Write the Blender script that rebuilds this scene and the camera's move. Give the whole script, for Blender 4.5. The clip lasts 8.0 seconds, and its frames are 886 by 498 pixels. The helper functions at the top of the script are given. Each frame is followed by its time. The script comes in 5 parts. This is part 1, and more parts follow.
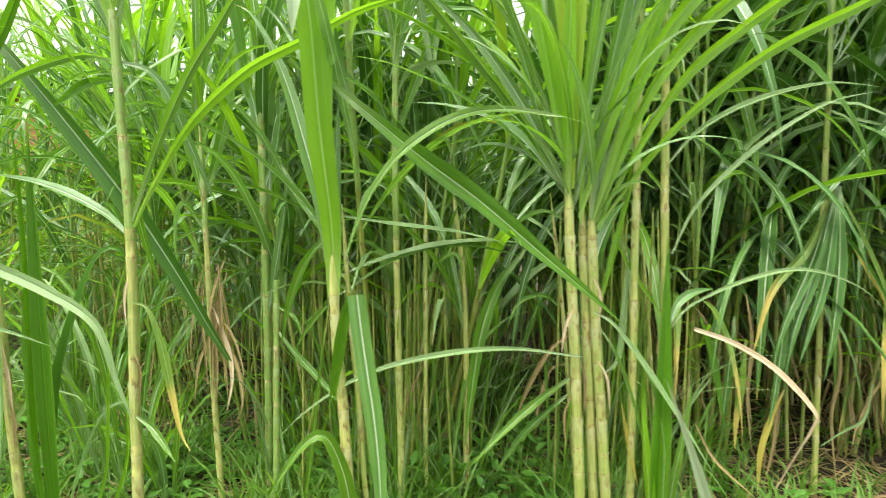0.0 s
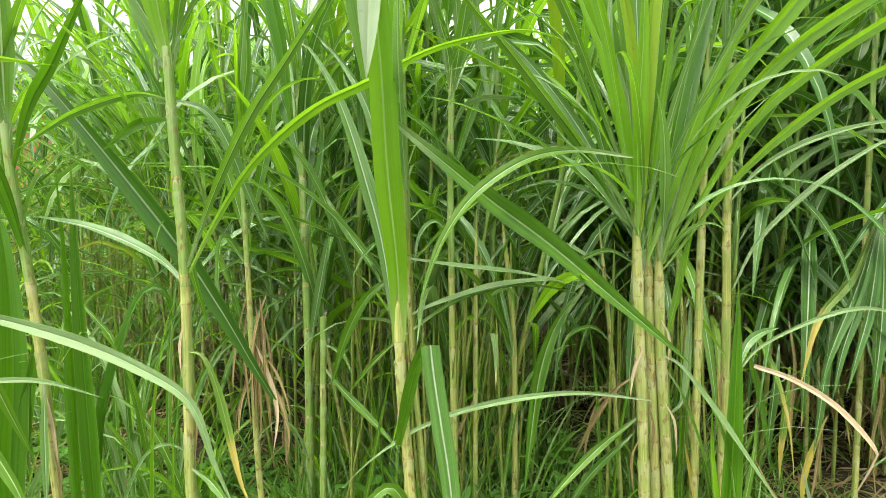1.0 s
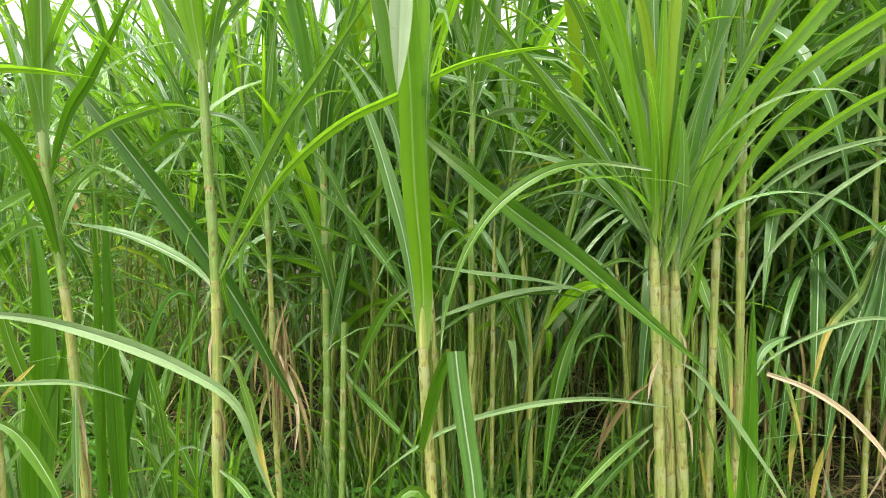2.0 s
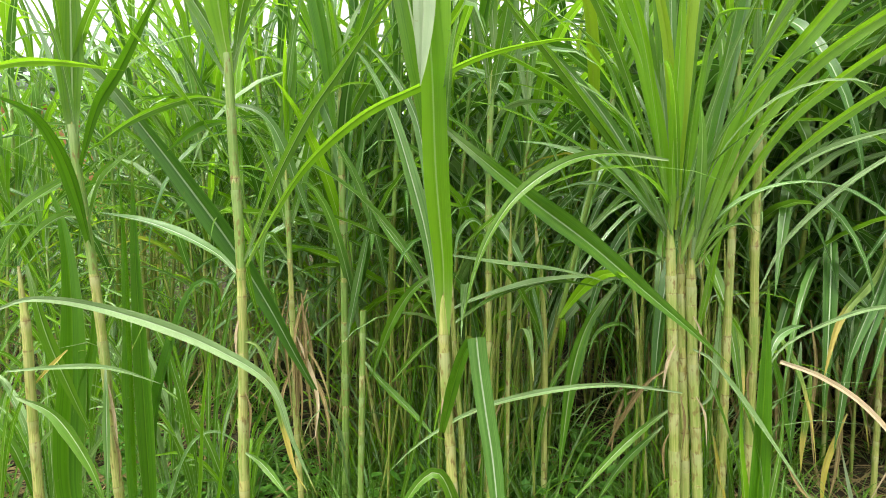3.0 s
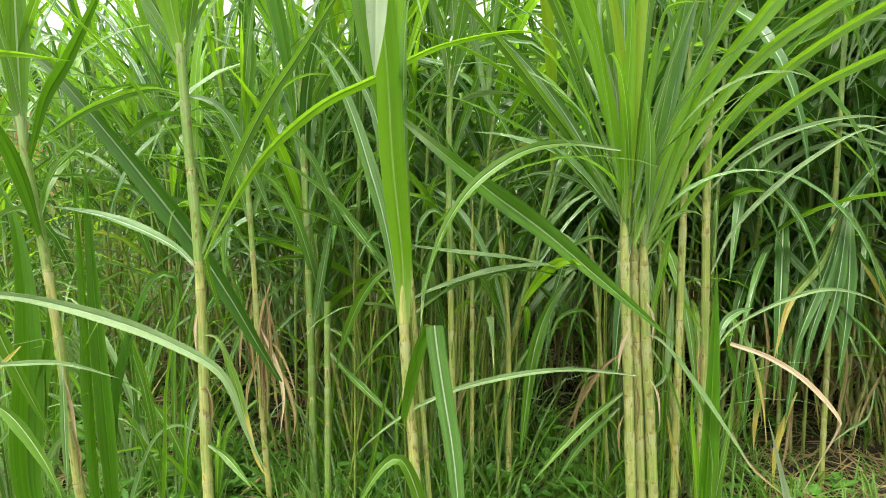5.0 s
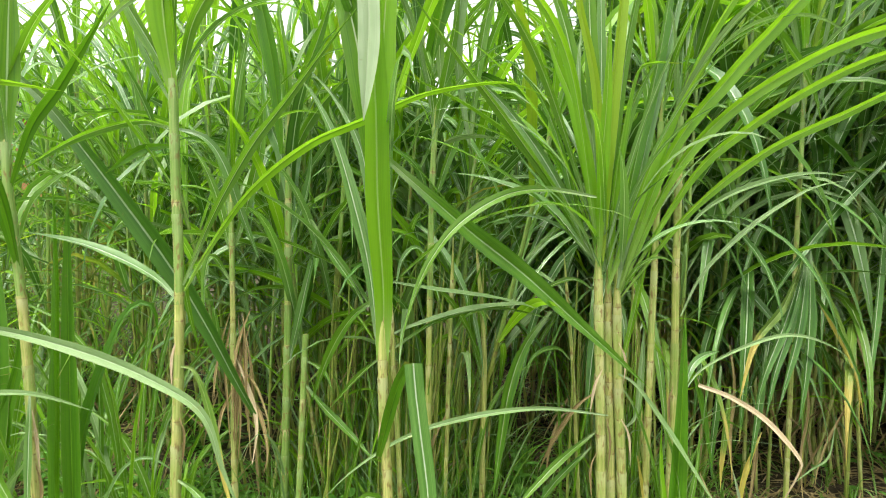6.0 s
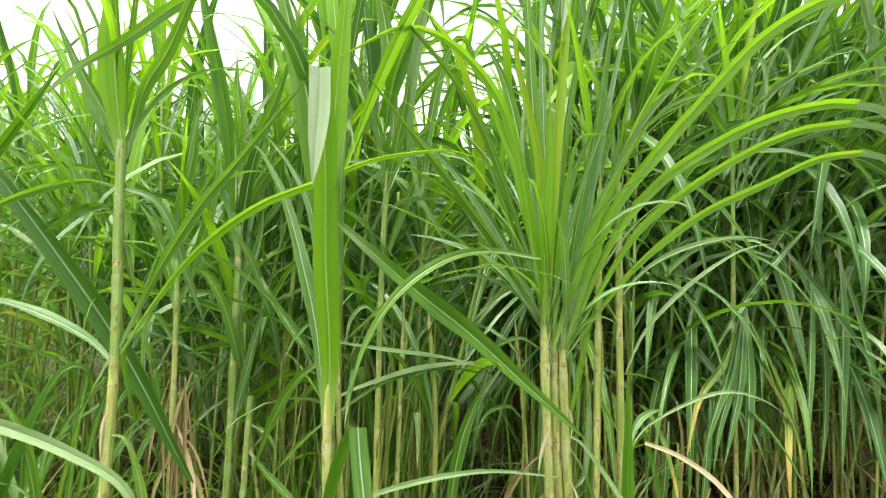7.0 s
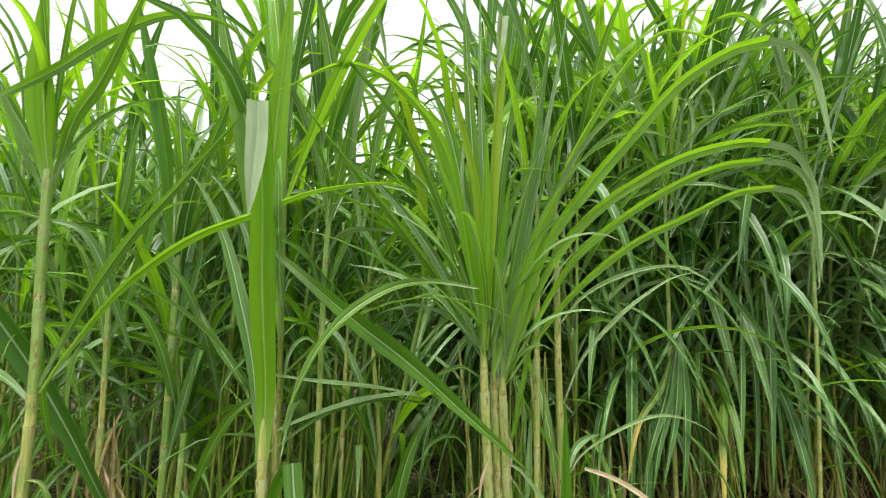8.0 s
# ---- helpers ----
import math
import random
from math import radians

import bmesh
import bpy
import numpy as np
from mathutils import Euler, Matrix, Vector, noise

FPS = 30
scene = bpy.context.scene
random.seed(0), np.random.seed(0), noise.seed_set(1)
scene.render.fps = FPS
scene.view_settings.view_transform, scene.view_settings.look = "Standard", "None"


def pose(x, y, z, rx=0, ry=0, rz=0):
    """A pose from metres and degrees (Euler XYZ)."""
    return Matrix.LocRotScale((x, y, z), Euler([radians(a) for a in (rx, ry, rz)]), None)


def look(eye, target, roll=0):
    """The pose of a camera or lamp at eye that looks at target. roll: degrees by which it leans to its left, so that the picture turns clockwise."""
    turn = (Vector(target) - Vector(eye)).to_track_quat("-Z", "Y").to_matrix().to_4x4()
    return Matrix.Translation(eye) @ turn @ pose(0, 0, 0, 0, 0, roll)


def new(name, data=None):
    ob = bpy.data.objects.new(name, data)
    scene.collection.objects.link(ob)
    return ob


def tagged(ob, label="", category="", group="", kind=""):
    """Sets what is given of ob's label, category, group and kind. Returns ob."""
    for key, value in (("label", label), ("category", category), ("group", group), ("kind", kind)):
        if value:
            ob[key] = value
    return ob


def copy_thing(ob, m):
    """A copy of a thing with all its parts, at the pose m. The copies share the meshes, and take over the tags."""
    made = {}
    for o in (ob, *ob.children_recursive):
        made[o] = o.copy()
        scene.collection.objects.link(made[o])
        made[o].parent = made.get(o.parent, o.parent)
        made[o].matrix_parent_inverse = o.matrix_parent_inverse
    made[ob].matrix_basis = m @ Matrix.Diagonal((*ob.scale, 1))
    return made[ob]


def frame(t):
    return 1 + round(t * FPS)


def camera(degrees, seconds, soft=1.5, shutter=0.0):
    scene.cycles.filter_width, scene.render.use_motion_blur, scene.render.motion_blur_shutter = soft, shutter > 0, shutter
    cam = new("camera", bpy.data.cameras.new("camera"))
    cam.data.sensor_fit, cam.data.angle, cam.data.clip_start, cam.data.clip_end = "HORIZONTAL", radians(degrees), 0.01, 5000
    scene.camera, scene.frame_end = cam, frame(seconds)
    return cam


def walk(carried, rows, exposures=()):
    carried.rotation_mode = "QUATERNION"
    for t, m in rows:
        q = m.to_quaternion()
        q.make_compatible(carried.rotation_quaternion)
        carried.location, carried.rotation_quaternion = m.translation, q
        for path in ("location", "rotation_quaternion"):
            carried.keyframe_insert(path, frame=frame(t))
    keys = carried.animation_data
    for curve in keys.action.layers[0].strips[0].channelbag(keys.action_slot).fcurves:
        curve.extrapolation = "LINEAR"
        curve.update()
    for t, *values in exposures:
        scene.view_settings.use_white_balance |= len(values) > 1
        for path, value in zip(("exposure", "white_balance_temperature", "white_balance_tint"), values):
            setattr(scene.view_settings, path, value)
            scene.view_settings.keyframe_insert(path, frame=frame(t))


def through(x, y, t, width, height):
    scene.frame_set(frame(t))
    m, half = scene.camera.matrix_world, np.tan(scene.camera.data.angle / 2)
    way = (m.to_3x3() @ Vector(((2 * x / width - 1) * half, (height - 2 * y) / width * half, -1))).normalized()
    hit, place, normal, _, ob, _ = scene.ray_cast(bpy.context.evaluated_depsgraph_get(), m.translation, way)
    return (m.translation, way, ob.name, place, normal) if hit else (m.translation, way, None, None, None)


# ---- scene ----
cam = camera(82.0, 8.0, soft=0.4, shutter=0.4)
ROWS = [
    (0, 0, 0, 1.17, -0, -4, -0),
    (0.5, -0.1421, 0.0586, 1.2526, 0.34, -4.63, 0.02),
    (1, -0.2224, 0.0515, 1.2972, -1.55, -4.38, -0.22),
    (1.2, -0.236, 0.038, 1.297, -1.75, -4.45, -0.5),
    (2.3, -0.306, 0.0106, 1.3088, -1.05, -3.51, 0.75),
    (2.5, -0.316, 0.0071, 1.3085, -0.39, -4.48, 0.69),
    (3, -0.3311, -0.0171, 1.2961, -0.93, -4.43, 0.19),
    (3.5, -0.2955, -0.0311, 1.3022, -2.11, -4.3, -0.04),
    (4, -0.2682, -0.0376, 1.2967, -2.49, -4.81, -0.13),
    (4.2, -0.268, -0.0385, 1.2955, -2.56, -5.34, -0.13),
    (5.3, -0.2777, -0.0395, 1.2909, -3.84, -5.39, 0.01),
    (5.5, -0.2797, -0.0547, 1.2857, -4.13, -4.29, 0.6),
    (6, -0.2898, -0.0715, 1.3343, -5.88, -2.5, 1.63),
    (6.5, -0.2663, -0.0863, 1.3427, -7.52, 0.12, 1.66),
    (7, -0.2468, -0.1042, 1.3679, -9.74, 3.24, 1.87),
    (7.5, -0.2176, -0.1241, 1.3724, -11.85, 5.15, 1.4),
    (8, -0.191, -0.1431, 1.381, -14.17, 6.32, 1.29),
]
EXPO = 1.67
walk(cam, [(t, pose(x, y, z) @ pose(0, 0, 0, 0, 0, yaw) @ pose(0, 0, 0, 90 + pitch) @ pose(0, 0, 0, 0, 0, roll)) for t, x, y, z, yaw, pitch, roll in ROWS],
     [(0.0, EXPO + 0.22), (1.2, EXPO + 0.12), (2.5, EXPO), (5.5, EXPO), (6.0, EXPO + 0.08), (7.0, EXPO + 0.08), (8.0, EXPO - 0.38)])

# ---- world, sun ----
world = bpy.data.worlds.new("world")
scene.world = world
world.use_nodes = True
wn, wl = world.node_tree.nodes, world.node_tree.links
sky = wn.new("ShaderNodeTexSky")
sky.sky_type = "NISHITA"
sky.sun_disc = False
sky.sun_elevation, sky.sun_rotation = radians(74), radians(216)
sky.dust_density, sky.air_density = 4.0, 1.5
grey = wn.new("ShaderNodeHueSaturation")
grey.inputs["Saturation"].default_value = 0.12
wl.new(sky.outputs[0], grey.inputs["Color"])
wl.new(grey.outputs[0], wn["Background"].inputs["Color"])
wn["Background"].inputs["Strength"].default_value = 0.12
sun = bpy.data.lights.new("sun", "SUN")
sun.energy, sun.angle, sun.color = 1.5, radians(14), (1.0, 0.96, 0.88)
new("sun", sun).matrix_world = look((-1.4, -1.9, 8), (0, 0, 0))


# ---- materials ----
class Nodes:
    """A short hand for node materials."""

    def __init__(self, name):
        self.mat = bpy.data.materials.new(name)
        self.mat.use_nodes = True
        self.tree = self.mat.node_tree
        self.tree.nodes.clear()
        self.out = self.tree.nodes.new("ShaderNodeOutputMaterial")

    def add(self, kind, inputs=(), **props):
        n = self.tree.nodes.new("ShaderNode" + kind)
        if "operation" in props:
            n.operation = props["operation"]
        if "data_type" in props:
            n.data_type = props["data_type"]
        if "clamp" in props:
            n.use_clamp = props["clamp"]
        if "interpolation_type" in props:
            n.interpolation_type = props["interpolation_type"]
        for key, value in dict(inputs).items():
            if isinstance(value, bpy.types.NodeSocket):
                self.tree.links.new(value, n.inputs[key])
            else:
                n.inputs[key].default_value = value
        return n

    def math(self, op, a, b=0.0, clamp=False):
        return self.add("Math", {0: a, 1: b}, operation=op, clamp=clamp).outputs[0]

    def range(self, v, lo, hi, to_lo=0.0, to_hi=1.0):
        return self.add("MapRange", {0: v, 1: lo, 2: hi, 3: to_lo, 4: to_hi}, interpolation_type="SMOOTHSTEP").outputs[0]

    def mix(self, f, a, b):
        m = self.add("Mix", data_type="RGBA")
        for key, value in ((0, f), (6, a), (7, b)):
            if isinstance(value, bpy.types.NodeSocket):
                self.tree.links.new(value, m.inputs[key])
            else:
                m.inputs[key].default_value = value if key == 0 else (*value, 1.0)
        return m.outputs[2]

    def noise(self, vector, scale, detail=3.0):
        return self.add("TexNoise", {"Vector": vector, "Scale": scale, "Detail": detail}).outputs[0]

    def chance(self):
        """A number of its own for every object, or for every loose piece of a joined mesh."""
        info = self.add("ObjectInfo").outputs["Random"]
        isle = self.add("NewGeometry").outputs["Random Per Island"]
        return self.math("FRACT", self.math("ADD", info, isle))

    def finish(self, shader):
        self.tree.links.new(shader, self.out.inputs["Surface"])
        return self.mat


def leaf_material(name, dark, light, glow, rib, rough=0.42, through=0.36, tip=0.0, broad=1.0, gloss=0.55):
    """Grass blade: parallel veins, a pale midrib, mottling, light that shines through. tip: how far the end has yellowed. broad: how wide the midrib is. gloss: how strongly it mirrors the sky."""
    n = Nodes(name)
    uv = n.add("TexCoord").outputs["UV"]
    place = n.add("TexCoord").outputs["Object"]
    split = n.add("SeparateXYZ", {0: uv})
    u, v = split.outputs[0], split.outputs[1]
    luck = n.chance()
    stretched = n.add("Mapping", {"Vector": uv, "Scale": (26.0, 1.3, 1.0)}).outputs[0]
    veins = n.noise(stretched, 1.0, 2.0)
    # Lighter and darker bands painted lengthwise, in place of shading on folded pleats.
    pleat_tone = n.noise(n.add("VectorMath", {0: n.add("Mapping", {"Vector": uv, "Scale": (6.5, 0.45, 1.0)}).outputs[0], 1: n.math("MULTIPLY", luck, 40.0)}, operation="ADD").outputs[0], 1.0, 1.0)
    blotch = n.noise(place, 9.0, 4.0)
    flecks = n.noise(place, 60.0, 2.0)
    base = n.mix(n.math("ADD", n.math("MULTIPLY", luck, 0.7), n.math("MULTIPLY", blotch, 0.35), True), dark, light)
    base = n.mix(n.range(veins, 0.42, 0.66, 0.0, 0.8), base, light)
    base = n.mix(n.range(veins, 0.30, 0.46, 0.65, 0.0), base, dark)
    base = n.mix(n.range(pleat_tone, 0.52, 0.70, 0.0, 0.75), base, light)
    base = n.mix(n.range(pleat_tone, 0.30, 0.46, 0.75, 0.0), base, dark)
    base = n.mix(n.range(v, 0.0, 0.22, 0.5, 0.0), base, rib)
    base = n.mix(n.range(flecks, 0.66, 0.78, 0.0, 0.5), base, (0.22, 0.22, 0.06))
    off = n.math("ABSOLUTE", n.math("SUBTRACT", u, 0.5))
    line = n.math("MULTIPLY", n.range(off, 0.022 * broad, 0.046 * broad, 1.0, 0.0), n.range(v, 0.75, 1.0, 1.0, 0.3))
    base = n.mix(n.math("MULTIPLY", line, n.range(luck, 0.0, 1.0, 0.75, 1.0)), base, rib)
    edge = n.math("MULTIPLY", n.range(off, 0.47, 0.5, 0.0, 0.5), n.range(luck, 0.4, 0.6))
    base = n.mix(edge, base, (0.42, 0.45, 0.18))
    burnt = n.math("MULTIPLY", n.range(n.math("ADD", v, n.math("MULTIPLY", blotch, 0.25)), 1.06 - tip * 0.66, 1.17 - tip * 0.55),
                   n.range(luck, 0.55 - tip, 0.75 - tip))
    base = n.mix(burnt, base, (0.52, 0.42, 0.09))
    lit = n.mix(0.75, base, n.mix(luck, glow, light))
    bump = n.add("Bump", {"Height": veins, "Strength": 0.5, "Distance": 0.003}).outputs[0]
    skin = n.add("BsdfPrincipled", {"Base Color": base, "Roughness": rough, "Specular IOR Level": gloss, "Normal": bump}).outputs[0]
    shine = n.add("BsdfTranslucent", {"Color": lit}).outputs[0]
    return n.finish(n.add("MixShader", {0: through, 1: skin, 2: shine}).outputs[0])


LEAF = leaf_material("leaf_green", (0.044, 0.150, 0.010), (0.145, 0.315, 0.018), (0.24, 0.52, 0.010), (0.62, 0.74, 0.42), 0.33, 0.44)
# LEAF darkened: shade inside the right-hand stand is put into this colour.
DARK_SHADE = leaf_material("leaf_dark_shade", (0.030, 0.110, 0.013), (0.080, 0.21, 0.023), (0.15, 0.38, 0.014), (0.56, 0.68, 0.42), 0.34, 0.30, broad=1.25)
DEEP = leaf_material("leaf_deep_green", (0.038, 0.140, 0.004), (0.100, 0.265, 0.007), (0.18, 0.48, 0.005), (0.15, 0.33, 0.014), 0.42, 0.36)
FRESH = leaf_material("leaf_fresh", (0.125, 0.33, 0.008), (0.245, 0.50, 0.016), (0.38, 0.70, 0.012), (0.56, 0.72, 0.26), 0.38, 0.54)
LIME = leaf_material("leaf_lime", (0.24, 0.42, 0.012), (0.32, 0.50, 0.018), (0.42, 0.60, 0.015), (0.36, 0.52, 0.06), 0.45, 0.45)
BLUE = leaf_material("leaf_blue_green", (0.080, 0.205, 0.034), (0.170, 0.335, 0.075), (0.20, 0.46, 0.03), (0.64, 0.74, 0.52), 0.28, 0.26, broad=1.25, gloss=0.85)
PALE = leaf_material("leaf_pale", (0.15, 0.27, 0.075), (0.23, 0.36, 0.13), (0.22, 0.42, 0.06), (0.42, 0.54, 0.30), 0.45, 0.3)
UNDERSIDE = leaf_material("leaf_underside", (0.33, 0.44, 0.24), (0.40, 0.51, 0.29), (0.3, 0.45, 0.12), (0.46, 0.56, 0.34), 0.4, 0.25)
YELLOWING = leaf_material("leaf_yellowing", (0.07, 0.18, 0.012), (0.17, 0.28, 0.025), (0.28, 0.42, 0.02), (0.36, 0.48, 0.15), 0.5, 0.33, 0.6)
YELLOW = leaf_material("leaf_yellow", (0.46, 0.38, 0.04), (0.55, 0.48, 0.10), (0.6, 0.45, 0.05), (0.55, 0.48, 0.18), 0.55, 0.3)
DRY = leaf_material("leaf_dry", (0.13, 0.09, 0.032), (0.36, 0.275, 0.105), (0.40, 0.27, 0.08), (0.50, 0.40, 0.20), 0.7, 0.2)
TAN = leaf_material("leaf_tan", (0.48, 0.36, 0.20), (0.62, 0.50, 0.31), (0.5, 0.38, 0.2), (0.68, 0.57, 0.38), 0.6, 0.15)


def cane_material(name, green, yellow, wax, ring):
    """Cane: streaked internodes with a waxy bloom and brown flecks, a thin dark ring at each node."""
    n = Nodes(name)
    uv = n.add("TexCoord").outputs["UV"]
    place = n.add("TexCoord").outputs["Object"]
    v = n.add("SeparateXYZ", {0: uv}).outputs[1]
    step = n.math("FRACT", v)
    streak = n.noise(n.add("Mapping", {"Vector": uv, "Scale": (22.0, 0.9, 1.0)}).outputs[0], 1.0, 4.0)
    patch = n.noise(place, 7.0, 3.0)
    spots = n.noise(n.add("Mapping", {"Vector": place, "Scale": (1.0, 1.0, 0.35)}).outputs[0], 90.0, 4.0)
    luck = n.chance()
    tone = n.math("ADD", n.math("MULTIPLY", luck, 0.35), n.math("ADD", n.range(patch, 0.35, 0.65, 0.0, 0.4), n.range(streak, 0.34, 0.66, -0.3, 0.55)), True)
    base = n.mix(tone, green, yellow)
    base = n.mix(n.math("MULTIPLY", n.range(step, 0.55, 0.95), n.range(patch, 0.4, 0.6, 0.1, 0.7)), base, wax)
    worn = n.math("MULTIPLY", n.range(spots, 0.52, 0.66), n.range(patch, 0.42, 0.6, 0.2, 0.9))
    base = n.mix(worn, base, (0.25, 0.18, 0.055))
    near = n.math("ADD", n.range(step, 0.86, 1.0), n.range(step, 0.0, 0.10, 1.0, 0.0), True)
    base = n.mix(n.math("MULTIPLY", near, n.range(spots, 0.46, 0.66, 0.0, 0.55)), base, (0.26, 0.17, 0.06))
    dark = n.math("ADD", n.range(step, 0.972, 0.985), n.range(step, 0.0, 0.012, 1.0, 0.0), True)
    base = n.mix(n.math("MULTIPLY", dark, n.range(spots, 0.40, 0.62, 0.12, 0.7)), base, ring)
    bump = n.add("Bump", {"Height": n.math("ADD", streak, n.math("MULTIPLY", spots, 0.5)), "Strength": 0.5, "Distance": 0.003}).outputs[0]
    skin = n.add("BsdfPrincipled", {"Base Color": base, "Roughness": 0.42, "Specular IOR Level": 0.45, "Normal": bump}).outputs[0]
    shine = n.add("BsdfTranslucent", {"Color": base}).outputs[0]
    return n.finish(n.add("MixShader", {0: 0.12, 1: skin, 2: shine}).outputs[0])


CANE = cane_material("cane_green", (0.29, 0.38, 0.07), (0.55, 0.53, 0.18), (0.60, 0.61, 0.30), (0.20, 0.14, 0.05))
# Darker, greener cane for most of the stand behind and the young shoots.
CANE_DARK = cane_material("cane_dark", (0.12, 0.21, 0.025), (0.34, 0.38, 0.07), (0.40, 0.44, 0.14), (0.12, 0.08, 0.03))


SHEATH = cane_material("sheath", (0.27, 0.38, 0.075), (0.49, 0.52, 0.17), (0.56, 0.58, 0.30), (0.32, 0.24, 0.09))
SHEATH_GREEN = cane_material("sheath_green", (0.20, 0.35, 0.065), (0.33, 0.46, 0.12), (0.42, 0.55, 0.24), (0.24, 0.28, 0.09))


def soil_material():
    n = Nodes("soil")
    place = n.add("TexCoord").outputs["Object"]
    big, mid, fine = n.noise(place, 0.9, 4.0), n.noise(place, 7.0, 5.0), n.noise(place, 60.0, 5.0)
    base = n.mix(n.range(mid, 0.3, 0.7), (0.020, 0.015, 0.010), (0.075, 0.056, 0.036))
    base = n.mix(n.range(fine, 0.5, 0.75, 0.0, 0.7), base, (0.20, 0.15, 0.09))
    base = n.mix(n.range(big, 0.45, 0.6, 0.0, 0.35), base, (0.04, 0.06, 0.016))
    height = n.math("ADD", n.math("MULTIPLY", mid, 0.6), n.math("MULTIPLY", fine, 0.4))
    bump = n.add("Bump", {"Height": height, "Strength": 0.9, "Distance": 0.03}).outputs[0]
    return n.finish(n.add("BsdfPrincipled", {"Base Color": base, "Roughness": 0.95, "Specular IOR Level": 0.15, "Normal": bump}).outputs[0])


def bark_material():
    n = Nodes("bark")
    place = n.add("TexCoord").outputs["Object"]
    base = n.mix(n.noise(place, 5.0), (0.10, 0.075, 0.05), (0.24, 0.19, 0.14))
    return n.finish(n.add("BsdfPrincipled", {"Base Color": base, "Roughness": 0.9}).outputs[0])


SOIL, BARK = soil_material(), bark_material()
WEED = leaf_material("leaf_weed", (0.034, 0.14, 0.010), (0.10, 0.27, 0.020), (0.17, 0.44, 0.016), (0.16, 0.36, 0.06), 0.5, 0.33)
TREE = leaf_material("leaf_tree", (0.030, 0.075, 0.022), (0.06, 0.13, 0.035), (0.1, 0.2, 0.03), (0.06, 0.13, 0.04), 0.5, 0.25)


# ---- shapes ----
def smooth_path(points, count):
    """Even steps along a smooth line through the points."""
    p = np.array(points, float)
    if len(p) == 2:
        p = np.array([p[0], p.mean(0), p[1]])
    q = np.vstack([2 * p[0] - p[1], p, 2 * p[-1] - p[-2]])
    fine = []
    for i in range(1, len(q) - 2):
        for s in np.linspace(0, 1, 12, endpoint=False):
            a, b, c, d = q[i - 1 : i + 3]
            fine.append(0.5 * (2 * b + (c - a) * s + (2 * a - 5 * b + 4 * c - d) * s**2 + (3 * b - a - 3 * c + d) * s**3))
    fine = np.array(fine + [p[-1]])
    run = np.r_[0, np.cumsum(np.linalg.norm(np.diff(fine, axis=0), axis=1))]
    at = np.linspace(0, run[-1], count)
    return np.stack([np.interp(at, run, fine[:, k]) for k in range(3)], 1), run[-1]


def unit(v):
    return v / np.maximum(np.linalg.norm(v, axis=-1, keepdims=True), 1e-9)


ACROSS = np.array([-1.0, -0.55, -0.10, 0.0, 0.10, 0.55, 1.0])


FEW = np.array([-1.0, -0.12, 0.0, 0.12, 1.0])
THREE = np.array([-1.0, 0.0, 1.0])


def strip(path, sides, width, fold=0.16, wave=0.0, blunt=0.0, phase=0.0, cross=ACROSS, root=0.22, first=0.0):
    """A blade along a path: vertices, faces and UVs. The midrib is a keel on its under side; the edges may be wavy."""
    count = len(path)
    s = np.linspace(0, 1, count)
    half = 0.5 * width * (root + (1 - root) * np.clip(s / 0.42, 0, 1) ** 0.9) * np.clip(1.0 - (1 - blunt) * np.clip((s - 0.35) / 0.65, 0, 1) ** 1.7, 0.015, 1)
    along = unit(np.gradient(path, axis=0))
    sides = unit(sides - (sides * along).sum(1, keepdims=True) * along)
    normal = np.cross(along, sides)
    mid = len(cross) // 2
    rise = np.abs(cross) * fold
    rise[mid - 1 : mid + 2] += np.array([0.02, -0.07, 0.02])
    ripple = wave * np.sin(s[:, None] * 26 + phase + 1.3 * np.sign(cross)) * np.abs(cross) ** 2
    verts = path[:, None] + sides[:, None] * (cross[None, :, None] * half[:, None, None]) + normal[:, None] * ((rise[None] + ripple) * half[:, None])[..., None]
    m = len(cross)
    i, j = np.meshgrid(np.arange(count - 1), np.arange(m - 1), indexing="ij")
    a = (i * m + j).ravel()
    faces = np.stack([a, a + 1, a + m + 1, a + m], 1)
    uv = np.stack([np.broadcast_to((cross + 1) / 2, (count, m)), np.broadcast_to(first + (1 - first) * s[:, None], (count, m))], -1)
    return verts.reshape(-1, 3), faces, uv.reshape(-1, 2)


def tube(path, radii, marks, round_=10):
    """A stem along a path with a radius for every step; marks are the UV's second number, which counts nodes."""
    count = len(path)
    along = unit(np.gradient(path, axis=0))
    ref = np.where(np.abs(along[:, :1]) < 0.9, np.array([[1.0, 0, 0]]), np.array([[0, 1.0, 0]]))
    e1 = unit(np.cross(along, ref))
    e2 = np.cross(along, e1)
    ang = np.linspace(0, 2 * math.pi, round_ + 1)
    verts = path[:, None] + radii[:, None, None] * (e1[:, None] * np.cos(ang)[None, :, None] + e2[:, None] * np.sin(ang)[None, :, None])
    m = round_ + 1
    i, j = np.meshgrid(np.arange(count - 1), np.arange(round_), indexing="ij")
    a = (i * m + j).ravel()
    faces = np.stack([a, a + m, a + m + 1, a + 1], 1)
    uv = np.stack([np.broadcast_to(ang / (2 * math.pi), (count, m)), np.broadcast_to(marks[:, None], (count, m))], -1)
    return verts.reshape(-1, 3), faces, uv.reshape(-1, 2)


